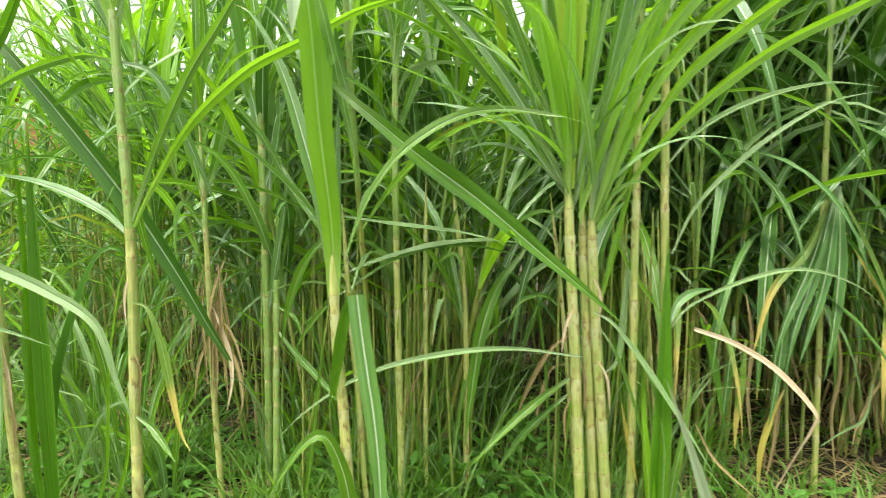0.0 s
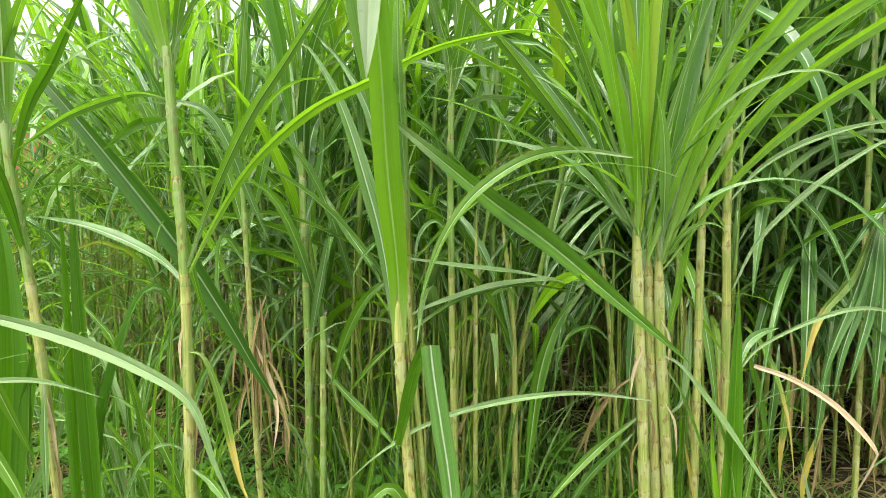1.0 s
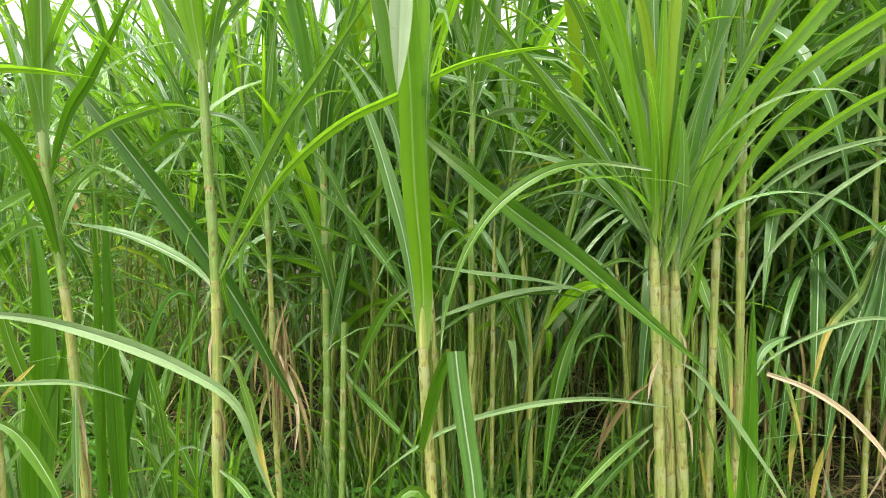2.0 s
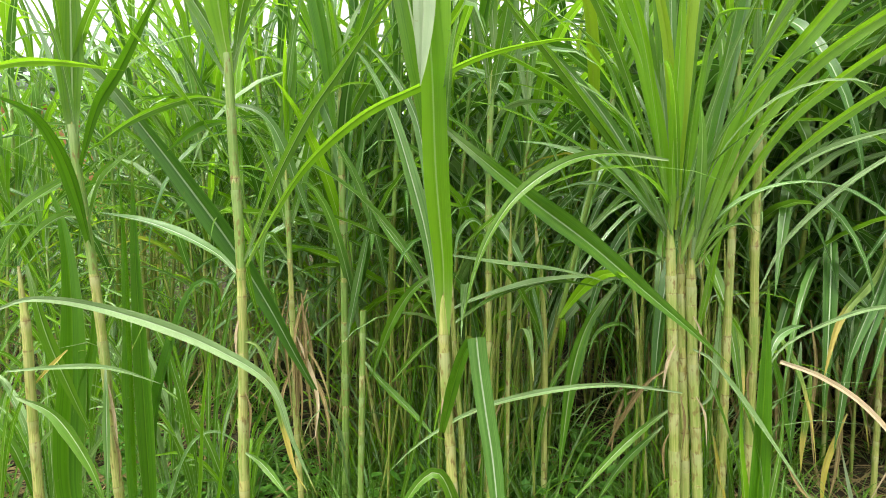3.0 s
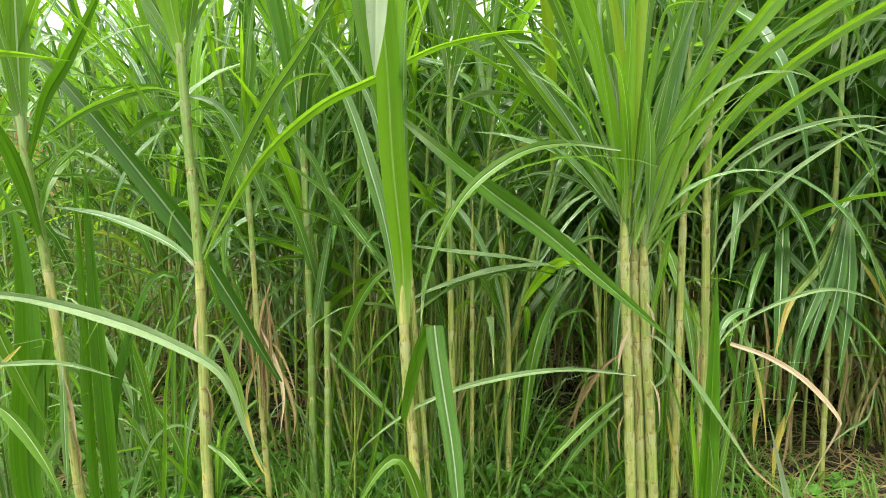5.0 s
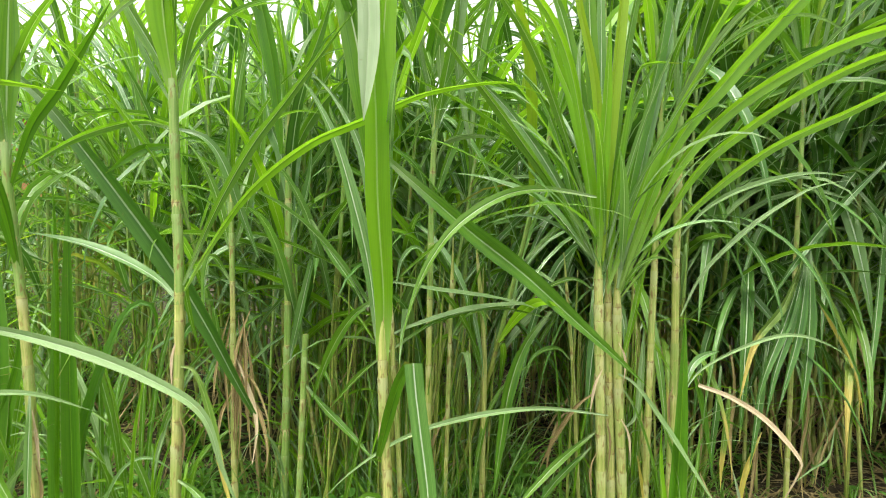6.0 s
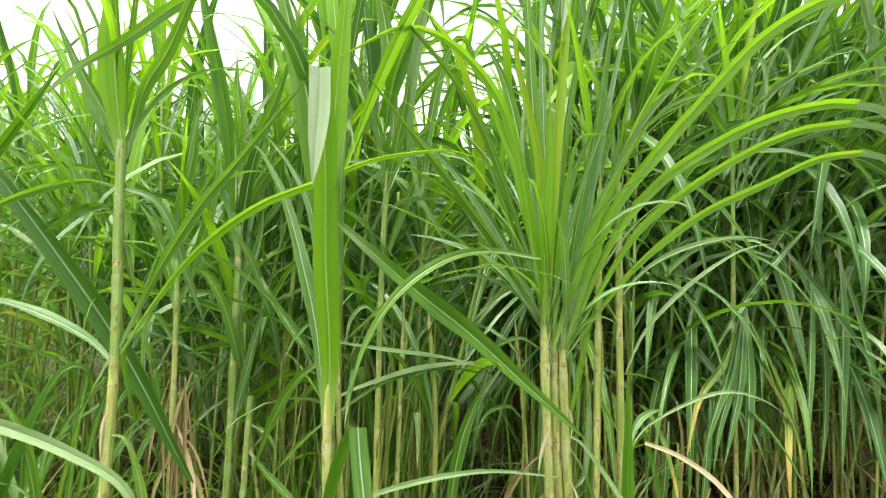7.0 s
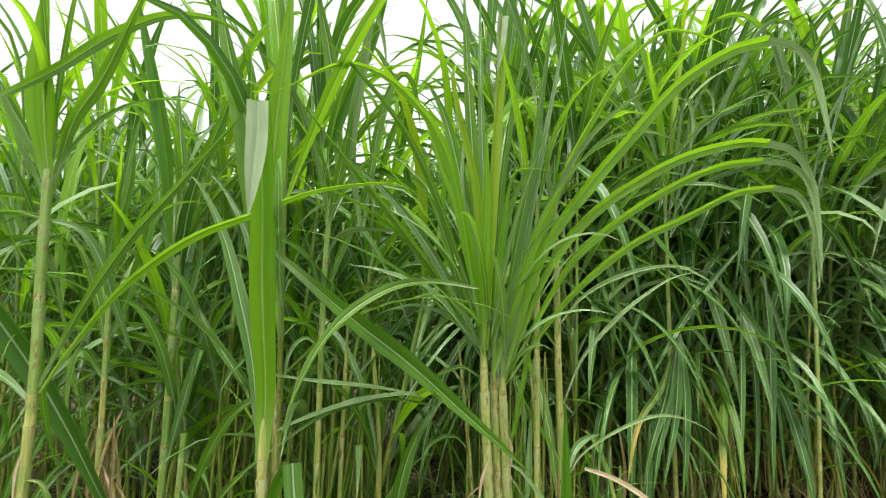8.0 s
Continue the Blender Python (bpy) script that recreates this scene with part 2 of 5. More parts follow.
def mesh_of(name, shapes, material):
    """One mesh from shapes of (vertices, faces of four, UVs)."""
    verts, faces, uvs, n = [], [], [], 0
    for v, f, u in shapes:
        verts.append(v), faces.append(f + n), uvs.append(u)
        n += len(v)
    verts, faces, uvs = np.vstack(verts), np.vstack(faces), np.vstack(uvs)
    data = bpy.data.meshes.new(name)
    data.vertices.add(len(verts))
    data.vertices.foreach_set("co", verts.astype(np.float32).ravel())
    data.loops.add(faces.size)
    data.loops.foreach_set("vertex_index", faces.astype(np.int32).ravel())
    data.polygons.add(len(faces))
    data.polygons.foreach_set("loop_start", np.arange(0, faces.size, 4, dtype=np.int32))
    data.polygons.foreach_set("use_smooth", np.ones(len(faces), dtype=bool))
    data.uv_layers.new(name="UVMap").data.foreach_set("uv", uvs[faces.ravel()].astype(np.float32).ravel())
    data.materials.append(material)
    data.update(calc_edges=True)
    return data


def part(name, data, parent, label=""):
    ob = new(name, data)
    ob.parent = parent
    return tagged(ob, label)


def cane_shape(points, r0, r1, inter, sides=10, end=0.05):
    """A jointed cane: swollen rings at uneven nodes; it narrows into the leaf whorl over the last part of its length."""
    path, length = smooth_path(points, 200)
    nodes = max(2, int(round(length / inter)))
    fr, swell = np.array([0.0, 0.06, 0.5, 0.95]), np.array([1.10, 1.0, 0.98, 1.06])
    if sides < 6:
        fr, swell = fr[::2], swell[::2]
    joint = np.arange(nodes + 1.0)
    joint[1:-1] += 0.28 * np.sin(joint[1:-1] * 2.7 + 90 * r0 * nodes + length * 13)
    joint /= nodes
    s = np.r_[(joint[:-1, None] + fr[None] * np.diff(joint)[:, None]).ravel(), 1.0]
    marks = np.r_[(np.arange(nodes)[:, None] + fr[None]).ravel(), nodes]
    at = np.stack([np.interp(s, np.linspace(0, 1, 200), path[:, k]) for k in range(3)], 1)
    close = 1 - (0.75 if end > 0.01 else 0.2) * np.clip((s - 1 + end) / end, 0, 1)
    return tube(at, (r0 + (r1 - r0) * s) * np.r_[np.tile(swell, nodes), 1.0] * close, marks, sides)


# ---- plants built one by one ----
blade_rng = np.random.default_rng(11)


def plant(at, label):
    ob = new("grass_plant")
    ob.location = at
    return tagged(ob, label, "grass plant")


def leaf(owner, points, width, turn, material, root=0.22, blunt=0.0):
    """A blade of a plant: a line through the points, a width and the angle by which it is turned from facing south."""
    base = np.array(owner.location)
    count = 10 + 4 * len(points)
    path, _ = smooth_path(np.array(points) - base, count)
    along = unit(np.gradient(path, axis=0))
    flat = unit(np.cross(along, np.array([[0.0, 1.0, 0.0]])))
    deep = np.cross(along, flat)
    sign = (-1 if path[-1, 0] > path[0, 0] else 1) * (1 if base[2] + path[:, 2].mean() < 1.5 else -1)
    a = np.radians(sign * (turn + np.linspace(-8, 14, count)))[:, None]
    shape = strip(path, flat * np.cos(a) + deep * np.sin(a), width, 0.30 + 0.35 * blade_rng.random(), 0.07, blunt, blade_rng.random() * 6, ACROSS, root, 0.35 if root > 0.8 else 0.0)
    label = "dry tan curled leaf" if material in (DRY, TAN) else "yellowed leaf" if material is YELLOW else "pale folded-back leaf underside" if material is UNDERSIDE else ""
    return part("leaf", mesh_of("leaf", [shape], material), owner, label)


def cane(owner, points, r0, r1, inter, cut=False, green=1.12):
    """A jointed cane with leaf sheaths; above the height green the sheaths are fresh and overlap."""
    base = np.array(owner.location)
    pts = np.array(points) - base
    end = 0.001 if cut else min(0.3, 0.16 / smooth_path(pts, 30)[1])
    ob = part("cane", mesh_of("cane", [cane_shape(pts, r0, r1, inter, 12, end)], CANE), owner)
    path, length = smooth_path(pts, 120)
    nodes = max(2, int(round(length / inter)))
    high = path[:, 2] + base[2]
    fresh = float(np.argmax(high > green)) / 119 if high[-1] > green + 0.1 else 1.0
    for k in range(int(nodes * 0.35), nodes - 2, 2):
        if blade_rng.random() < 0.75 and (k + 1.2) / nodes < fresh:
            part("sheath", mesh_of("sheath", [sheath_shape(path, k / nodes, min((k + 1.25 + 0.5 * blade_rng.random()) / nodes, 1.0 - 0.6 * end), r0, r1)], SHEATH), ob)
    top = 1.0 - 0.5 * end
    while fresh < top - 0.04:
        upper = min(fresh + (0.15 + 0.10 * blade_rng.random()) / length, top)
        part("sheath", mesh_of("sheath", [sheath_shape(path, fresh - 0.02, upper, r0, r1)], SHEATH_GREEN), ob, "fresh pale green leaf sheath")
        fresh = upper
    return ob


def sheath_shape(path, f0, f1, r0, r1):
    """The clasping foot of a leaf: a thin sleeve that opens a little at its collar."""
    f = np.linspace(f0, f1, 9)
    at = np.stack([np.interp(f, np.linspace(0, 1, len(path)), path[:, k]) for k in range(3)], 1)
    s = (f - f0) / max(f1 - f0, 1e-6)
    radii = (r0 + (r1 - r0) * f) * (1.03 + 0.09 * s + 0.08 * np.clip((s - 0.85) / 0.15, 0, 1))
    return tube(at, radii, 0.05 + 0.85 * s)


# ---- the ground ----
def ground_height(x, y):
    return 0.03 * noise.noise(Vector((x * 1.3, y * 1.3, 0))) + 0.015 * noise.noise(Vector((x * 5, y * 5, 3)))


def build_ground():
    u = np.linspace(-1, 1, 181)
    xs = 9 * u + 700 * np.abs(u) ** 9 * np.sign(u)
    ys = 3 + 9 * u + 700 * np.abs(u) ** 9 * np.sign(u)
    verts = np.array([(x, y, ground_height(x, y) if abs(x) < 12 and abs(y) < 16 else 0.0) for x in xs for y in ys])
    m = len(ys)
    i, j = np.meshgrid(np.arange(m - 1), np.arange(m - 1), indexing="ij")
    a = (i * m + j).ravel()
    faces = np.stack([a, a + m, a + m + 1, a + 1], 1)
    tagged(new("ground", mesh_of("ground", [(verts, faces, verts[:, :2])], SOIL)), "brown soil with litter under the grass", "ground", "", "structure")


build_ground()

# ---- the plants in front ----
r_plant = plant((2.314, 1.980, 0.000), "cane grass plant with pale drooping leaf tips")
cane(r_plant, [(2.314, 1.980, -0.020), (2.328, 1.980, 0.467), (2.360, 1.980, 1.252), (2.366, 1.980, 1.847), (2.361, 1.980, 2.312), (2.360, 1.980, 2.402)], 0.0106, 0.0082, 0.13)
leaf(r_plant, [(2.362, 1.980, 2.062), (2.251, 1.956, 2.513), (2.169, 1.933, 2.809), (2.211, 1.923, 2.938), (2.263, 1.919, 2.922), (2.271, 1.911, 2.829), (2.236, 1.900, 2.682)], 0.038, 15, PALE)
leaf(r_plant, [(2.361, 1.980, 2.155), (2.216, 1.955, 2.571), (2.114, 1.933, 2.816), (2.058, 1.927, 2.867), (2.028, 1.920, 2.780), (2.016, 1.900, 2.559)], 0.031, 15, PALE)
leaf(r_plant, [(2.370, 1.980, 1.908), (2.561, 1.957, 2.487), (2.730, 1.930, 2.961), (2.834, 1.923, 3.076), (2.912, 1.915, 2.982), (2.896, 1.900, 2.736)], 0.033, 15, BLUE)
leaf(r_plant, [(2.363, 1.980, 1.546), (2.585, 1.944, 2.009), (2.808, 1.920, 2.179), (2.867, 1.912, 2.135), (2.735, 1.887, 1.901), (2.571, 1.850, 1.605)], 0.035, 15, PALE)
# Two top blades whose yellow-green colour carries the backlight.
leaf(r_plant, [(2.358, 1.980, 2.281), (2.520, 2.032, 2.845), (2.755, 2.068, 3.145), (3.079, 2.100, 3.312)], 0.044, 10, LIME)
leaf(r_plant, [(2.357, 1.980, 2.312), (2.263, 2.019, 2.801), (2.078, 2.052, 3.022), (1.872, 2.076, 2.967), (1.776, 2.100, 2.801)], 0.044, 10, FRESH)
leaf(r_plant, [(2.369, 1.980, 1.786), (2.331, 1.965, 2.149), (2.227, 1.945, 2.443), (2.179, 1.930, 2.650), (2.129, 1.917, 2.452), (2.141, 1.900, 2.234)], 0.022, 15, PALE)
leaf(r_plant, [(2.370, 1.980, 1.635), (2.379, 1.957, 2.151), (2.535, 1.932, 2.539), (2.772, 1.914, 2.758), (3.011, 1.900, 2.819)], 0.032, 20, BLUE)
v_plant = plant((0.497, 0.920, 0.000), "single broad pale green blade standing close in front")
leaf(v_plant, [(0.573, 0.947, 0.000), (0.497, 0.900, 0.587), (0.478, 0.891, 0.646), (0.434, 0.866, 0.753), (0.392, 0.838, 0.845), (0.366, 0.820, 0.898)], 0.039, 10, UNDERSIDE)
m_plant = plant((-0.135, 1.660, 0.000), "slender yellow-green cane with narrow blue-green leaves")
cane(m_plant, [(-0.135, 1.660, -0.020), (-0.140, 1.660, 0.309), (-0.149, 1.660, 0.831), (-0.155, 1.660, 1.383), (-0.150, 1.660, 1.658), (-0.148, 1.660, 1.748)], 0.0115, 0.0093, 0.13)
leaf(m_plant, [(-0.153, 1.660, 1.383), (-0.205, 1.635, 1.526), (-0.278, 1.613, 1.585), (-0.304, 1.600, 1.626)], 0.026, 30, BLUE)
leaf(m_plant, [(-0.153, 1.660, 1.530), (-0.112, 1.646, 1.619), (-0.023, 1.626, 1.642), (0.080, 1.600, 1.629)], 0.026, 50, PALE)
leaf(m_plant, [(-0.153, 1.660, 1.383), (-0.118, 1.675, 1.514), (-0.048, 1.714, 1.725), (-0.005, 1.750, 1.905)], 0.033, 20, LEAF)
leaf(m_plant, [(-0.150, 1.660, 1.639), (-0.166, 1.670, 1.804), (-0.220, 1.688, 1.989), (-0.238, 1.700, 2.101)], 0.040, 20, LEAF)
leaf(m_plant, [(-0.150, 1.660, 1.639), (-0.123, 1.643, 1.815), (-0.099, 1.622, 1.964), (-0.085, 1.600, 2.091)], 0.042, 15, LEAF)
leaf(m_plant, [(-0.152, 1.660, 1.214), (-0.204, 1.649, 1.262), (-0.251, 1.633, 1.216), (-0.270, 1.600, 1.108)], 0.017, 30, BLUE)
leaf(m_plant, [(-0.033, 1.660, 1.614), (-0.087, 1.647, 1.934), (-0.060, 1.630, 2.225), (-0.025, 1.616, 2.438), (0.014, 1.609, 2.332), (0.028, 1.600, 2.202)], 0.046, 20, PALE)
leaf(m_plant, [(-0.033, 1.660, 1.614), (0.007, 1.689, 1.978), (0.055, 1.711, 2.189), (0.109, 1.721, 2.268), (0.157, 1.730, 2.210), (0.187, 1.750, 2.061)], 0.039, 20, LEAF)
k_plant = plant((-0.686, 1.950, 0.000), "grey-green cane grass plant with pale-ribbed leaves")
cane(k_plant, [(-0.686, 1.950, -0.020), (-0.686, 1.950, 0.151), (-0.681, 1.950, 0.802), (-0.686, 1.950, 1.396), (-0.689, 1.950, 1.693), (-0.690, 1.950, 1.783)], 0.0145, 0.0119, 0.13, green=0.1)
leaf(k_plant, [(-0.686, 1.950, 1.396), (-0.717, 1.962, 1.590), (-0.770, 1.976, 1.741), (-0.803, 2.000, 1.979)], 0.044, 25, BLUE)
leaf(k_plant, [(-0.687, 1.950, 1.545), (-0.614, 1.935, 1.712), (-0.504, 1.914, 1.852), (-0.419, 1.900, 1.910)], 0.040, 30, LEAF)
leaf(k_plant, [(-0.689, 1.950, 1.672), (-0.701, 1.964, 1.885), (-0.733, 1.986, 2.100), (-0.744, 2.000, 2.231)], 0.055, 15, LEAF)
leaf(k_plant, [(-0.689, 1.950, 1.672), (-0.633, 1.937, 1.878), (-0.564, 1.918, 2.076), (-0.519, 1.900, 2.228)], 0.046, 20, LEAF)
leaf(k_plant, [(-0.684, 1.950, 1.244), (-0.615, 1.914, 1.436), (-0.590, 1.875, 1.578), (-0.601, 1.850, 1.654)], 0.035, 30, BLUE)
leaf(k_plant, [(-0.682, 1.950, 0.756), (-0.621, 1.915, 1.029), (-0.569, 1.869, 1.267), (-0.581, 1.850, 1.350)], 0.036, 20, BLUE)
leaf(k_plant, [(-0.585, 1.850, 1.350), (-0.521, 1.820, 1.248), (-0.416, 1.752, 1.111), (-0.365, 1.700, 1.019)], 0.032, 20, LEAF)
leaf(k_plant, [(-0.196, 1.900, 1.793), (-0.125, 1.842, 2.127), (-0.021, 1.771, 2.389), (0.043, 1.700, 2.615)], 0.066, 10, DEEP)
leaf(k_plant, [(-0.111, 1.900, 1.869), (-0.147, 1.900, 2.265), (-0.222, 1.900, 2.620), (-0.240, 1.900, 2.716)], 0.064, 10, LEAF)
j_plant = plant((-0.608, 1.780, 0.000), "short broken green cane with two thin leaves")
cane(j_plant, [(-0.608, 1.780, -0.020), (-0.601, 1.780, 0.249), (-0.595, 1.780, 0.510), (-0.585, 1.780, 0.936)], 0.0114, 0.0099, 0.13, True, green=0.1)
leaf(j_plant, [(-0.589, 1.780, 0.761), (-0.520, 1.750, 0.688), (-0.396, 1.673, 0.594), (-0.309, 1.600, 0.527)], 0.026, 30, LEAF)
leaf(j_plant, [(-0.588, 1.780, 0.844), (-0.518, 1.751, 0.810), (-0.474, 1.700, 0.744)], 0.016, 30, LEAF)
o_plant = plant((0.017, 1.825, 0.000), "pair of thin yellow-green canes with sparse leaves")
cane(o_plant, [(-0.064, 1.800, -0.020), (-0.063, 1.800, 0.225), (-0.062, 1.800, 0.834), (-0.060, 1.800, 1.207), (-0.060, 1.800, 1.297)], 0.0089, 0.0073, 0.13, green=1.6)
cane(o_plant, [(0.098, 1.850, -0.020), (0.088, 1.850, 0.193), (0.081, 1.850, 0.819), (0.043, 1.850, 1.204), (0.034, 1.850, 1.294)], 0.0119, 0.0084, 0.13, green=1.6)
leaf(o_plant, [(0.029, 1.800, 0.223), (0.098, 1.846, 0.602), (0.223, 1.880, 0.766), (0.339, 1.900, 0.804)], 0.022, 40, LEAF)
leaf(o_plant, [(0.082, 1.850, 0.732), (0.029, 1.838, 0.909), (0.014, 1.821, 1.081), (0.071, 1.800, 1.247)], 0.029, 30, LEAF)
leaf(o_plant, [(-0.059, 1.800, 0.917), (-0.012, 1.787, 1.003), (0.047, 1.774, 1.025), (0.074, 1.750, 0.927)], 0.021, 30, LEAF)
leaf(o_plant, [(-0.061, 1.800, 0.643), (-0.112, 1.788, 0.541), (-0.155, 1.769, 0.422), (-0.177, 1.750, 0.326)], 0.016, 30, DRY)
q_plant = plant((0.524, 1.900, 0.000), "thin pale cane with small withered leaves")
cane(q_plant, [(0.524, 1.900, -0.020), (0.508, 1.900, 0.154), (0.483, 1.900, 0.439), (0.451, 1.900, 0.803), (0.409, 1.900, 1.157), (0.398, 1.900, 1.246)], 0.0085, 0.0067, 0.13)
leaf(q_plant, [(0.451, 1.900, 0.803), (0.376, 1.880, 0.864), (0.279, 1.848, 0.840), (0.224, 1.800, 0.746)], 0.019, 40, LEAF)
leaf(q_plant, [(0.467, 1.900, 0.599), (0.409, 1.895, 0.579), (0.361, 1.874, 0.452), (0.344, 1.850, 0.328)], 0.015, 30, DRY)
d_plant = plant((-0.830, 1.850, 0.000), "cane grass plant with withered brown leaves hanging low")
cane(d_plant, [(-0.830, 1.850, -0.020), (-0.837, 1.850, 0.213), (-0.848, 1.850, 0.440), (-0.854, 1.850, 0.786), (-0.861, 1.850, 1.103), (-0.869, 1.850, 1.391), (-0.872, 1.850, 1.481)], 0.0119, 0.0084, 0.13)
leaf(d_plant, [(-0.850, 1.840, 0.831), (-0.820, 1.834, 0.748), (-0.794, 1.820, 0.624), (-0.776, 1.800, 0.483)], 0.013, 20, DRY)
leaf(d_plant, [(-0.851, 1.840, 0.874), (-0.828, 1.825, 0.729), (-0.815, 1.804, 0.588), (-0.818, 1.780, 0.450)], 0.011, 20, DRY)
leaf(d_plant, [(-0.849, 1.840, 0.810), (-0.775, 1.822, 0.751), (-0.717, 1.783, 0.637), (-0.698, 1.750, 0.556)], 0.009, 30, DRY)
leaf(d_plant, [(-0.862, 1.860, 0.996), (-0.883, 1.846, 0.830), (-0.864, 1.822, 0.646), (-0.847, 1.800, 0.505)], 0.011, 20, DRY)
leaf(d_plant, [(-0.869, 1.860, 1.206), (-0.917, 1.873, 1.392), (-0.980, 1.889, 1.537), (-1.043, 1.900, 1.620)], 0.033, 25, LEAF)
leaf(d_plant, [(-0.869, 1.860, 1.206), (-0.816, 1.880, 1.413), (-0.778, 1.916, 1.665), (-0.793, 1.950, 1.880)], 0.041, 20, LEAF)
leaf(d_plant, [(-0.870, 1.860, 1.330), (-0.874, 1.847, 1.552), (-0.831, 1.825, 1.804), (-0.837, 1.800, 2.025)], 0.043, 15, LEAF)
leaf(d_plant, [(-0.864, 1.860, 1.102), (-0.931, 1.836, 1.207), (-0.943, 1.803, 1.088), (-0.909, 1.750, 0.935)], 0.028, 30, LEAF)
leaf(d_plant, [(-0.692, 1.850, 1.582), (-0.723, 1.839, 1.886), (-0.785, 1.821, 2.189), (-0.863, 1.800, 2.509)], 0.062, 10, DEEP)
leaf(d_plant, [(-0.883, 1.880, 0.897), (-0.861, 1.852, 0.799), (-0.845, 1.811, 0.707), (-0.833, 1.770, 0.633)], 0.009, 25, DRY)
leaf(d_plant, [(-0.845, 1.870, 0.988), (-0.832, 1.852, 0.866), (-0.824, 1.826, 0.750), (-0.817, 1.800, 0.653)], 0.008, 10, DRY)
leaf(d_plant, [(-0.807, 1.840, 0.909), (-0.787, 1.840, 0.784), (-0.780, 1.840, 0.658), (-0.780, 1.840, 0.547)], 0.013, 10, DRY)
leaf(d_plant, [(-0.834, 1.900, 0.818), (-0.814, 1.874, 0.725), (-0.798, 1.837, 0.638), (-0.788, 1.800, 0.568)], 0.018, 25, YELLOW)
leaf(d_plant, [(-0.803, 1.870, 1.003), (-0.832, 1.849, 0.903), (-0.841, 1.819, 0.807), (-0.838, 1.790, 0.730)], 0.014, 25, DRY)
leaf(d_plant, [(-0.860, 1.860, 0.826), (-0.847, 1.839, 0.714), (-0.837, 1.810, 0.610), (-0.829, 1.780, 0.522)], 0.011, 40, DRY)
leaf(d_plant, [(-0.824, 1.890, 0.777), (-0.848, 1.882, 0.655), (-0.856, 1.871, 0.532), (-0.860, 1.860, 0.428)], 0.017, 40, DRY)
leaf(d_plant, [(-0.825, 1.860, 0.986), (-0.810, 1.837, 0.859), (-0.797, 1.803, 0.738), (-0.789, 1.770, 0.639)], 0.014, 25, DRY)
leaf(d_plant, [(-0.867, 1.870, 1.020), (-0.898, 1.852, 0.888), (-0.909, 1.826, 0.762), (-0.908, 1.800, 0.654)], 0.008, 10, DRY)
leaf(d_plant, [(-0.863, 1.860, 0.890), (-0.816, 1.838, 0.780), (-0.792, 1.809, 0.675), (-0.780, 1.780, 0.589)], 0.009, 25, DRY)
leaf(d_plant, [(-0.894, 1.860, 0.886), (-0.912, 1.850, 0.806), (-0.917, 1.834, 0.725), (-0.918, 1.820, 0.660)], 0.011, 40, DRY)
leaf(d_plant, [(-0.807, 1.890, 0.946), (-0.828, 1.867, 0.848), (-0.832, 1.833, 0.752), (-0.826, 1.800, 0.674)], 0.014, 25, DRY)
leaf(d_plant, [(-0.846, 1.880, 0.793), (-0.839, 1.854, 0.686), (-0.831, 1.817, 0.588), (-0.823, 1.780, 0.507)], 0.009, 25, DRY)
leaf(d_plant, [(-0.834, 1.840, 0.746), (-0.754, 1.811, 0.648), (-0.709, 1.761, 0.520), (-0.717, 1.720, 0.436)], 0.015, 20, DRY)
leaf(d_plant, [(-0.840, 1.840, 0.831), (-0.785, 1.816, 0.710), (-0.753, 1.784, 0.595), (-0.757, 1.740, 0.468)], 0.017, 20, TAN)
leaf(d_plant, [(-0.851, 1.840, 0.725), (-0.885, 1.820, 0.626), (-0.888, 1.780, 0.494)], 0.015, 20, DRY)
a_plant = plant((-0.900, 1.440, 0.000), "pale green cane grass plant with long arching blades")
cane(a_plant, [(-0.900, 1.440, -0.020), (-0.892, 1.440, 0.455), (-0.892, 1.440, 0.579), (-0.885, 1.440, 0.933), (-0.886, 1.440, 1.195), (-0.896, 1.440, 1.419), (-0.901, 1.440, 1.575), (-0.905, 1.440, 1.714), (-0.908, 1.440, 1.804)], 0.0158, 0.0110, 0.13)
leaf(a_plant, [(-0.871, 1.430, 1.148), (-0.782, 1.411, 1.354), (-0.678, 1.384, 1.536), (-0.579, 1.360, 1.665), (-0.454, 1.323, 1.826), (-0.379, 1.300, 1.914)], 0.029, 25, LEAF)
leaf(a_plant, [(-0.867, 1.430, 1.132), (-0.806, 1.425, 1.244), (-0.688, 1.413, 1.417), (-0.528, 1.398, 1.554), (-0.372, 1.384, 1.628), (-0.219, 1.369, 1.700), (-0.070, 1.354, 1.734), (0.034, 1.343, 1.739), (0.151, 1.330, 1.700)], 0.032, 50, FRESH)
leaf(a_plant, [(-0.906, 1.440, 1.434), (-0.948, 1.431, 1.504), (-1.049, 1.390, 1.669), (-1.115, 1.360, 1.753), (-1.180, 1.324, 1.830), (-1.222, 1.300, 1.874)], 0.024, 50, FRESH)
leaf(a_plant, [(-0.897, 1.440, 1.664), (-0.921, 1.420, 1.876), (-0.923, 1.390, 2.086), (-0.916, 1.360, 2.264)], 0.081, 15, FRESH)
leaf(a_plant, [(-0.892, 1.440, 1.672), (-0.847, 1.412, 1.858), (-0.779, 1.384, 1.976), (-0.682, 1.327, 2.189), (-0.640, 1.300, 2.277)], 0.039, 40, LEAF)
leaf(a_plant, [(-0.900, 1.440, 1.671), (-0.951, 1.451, 1.788), (-1.040, 1.471, 1.930), (-1.140, 1.500, 2.111)], 0.043, 25, LEAF)
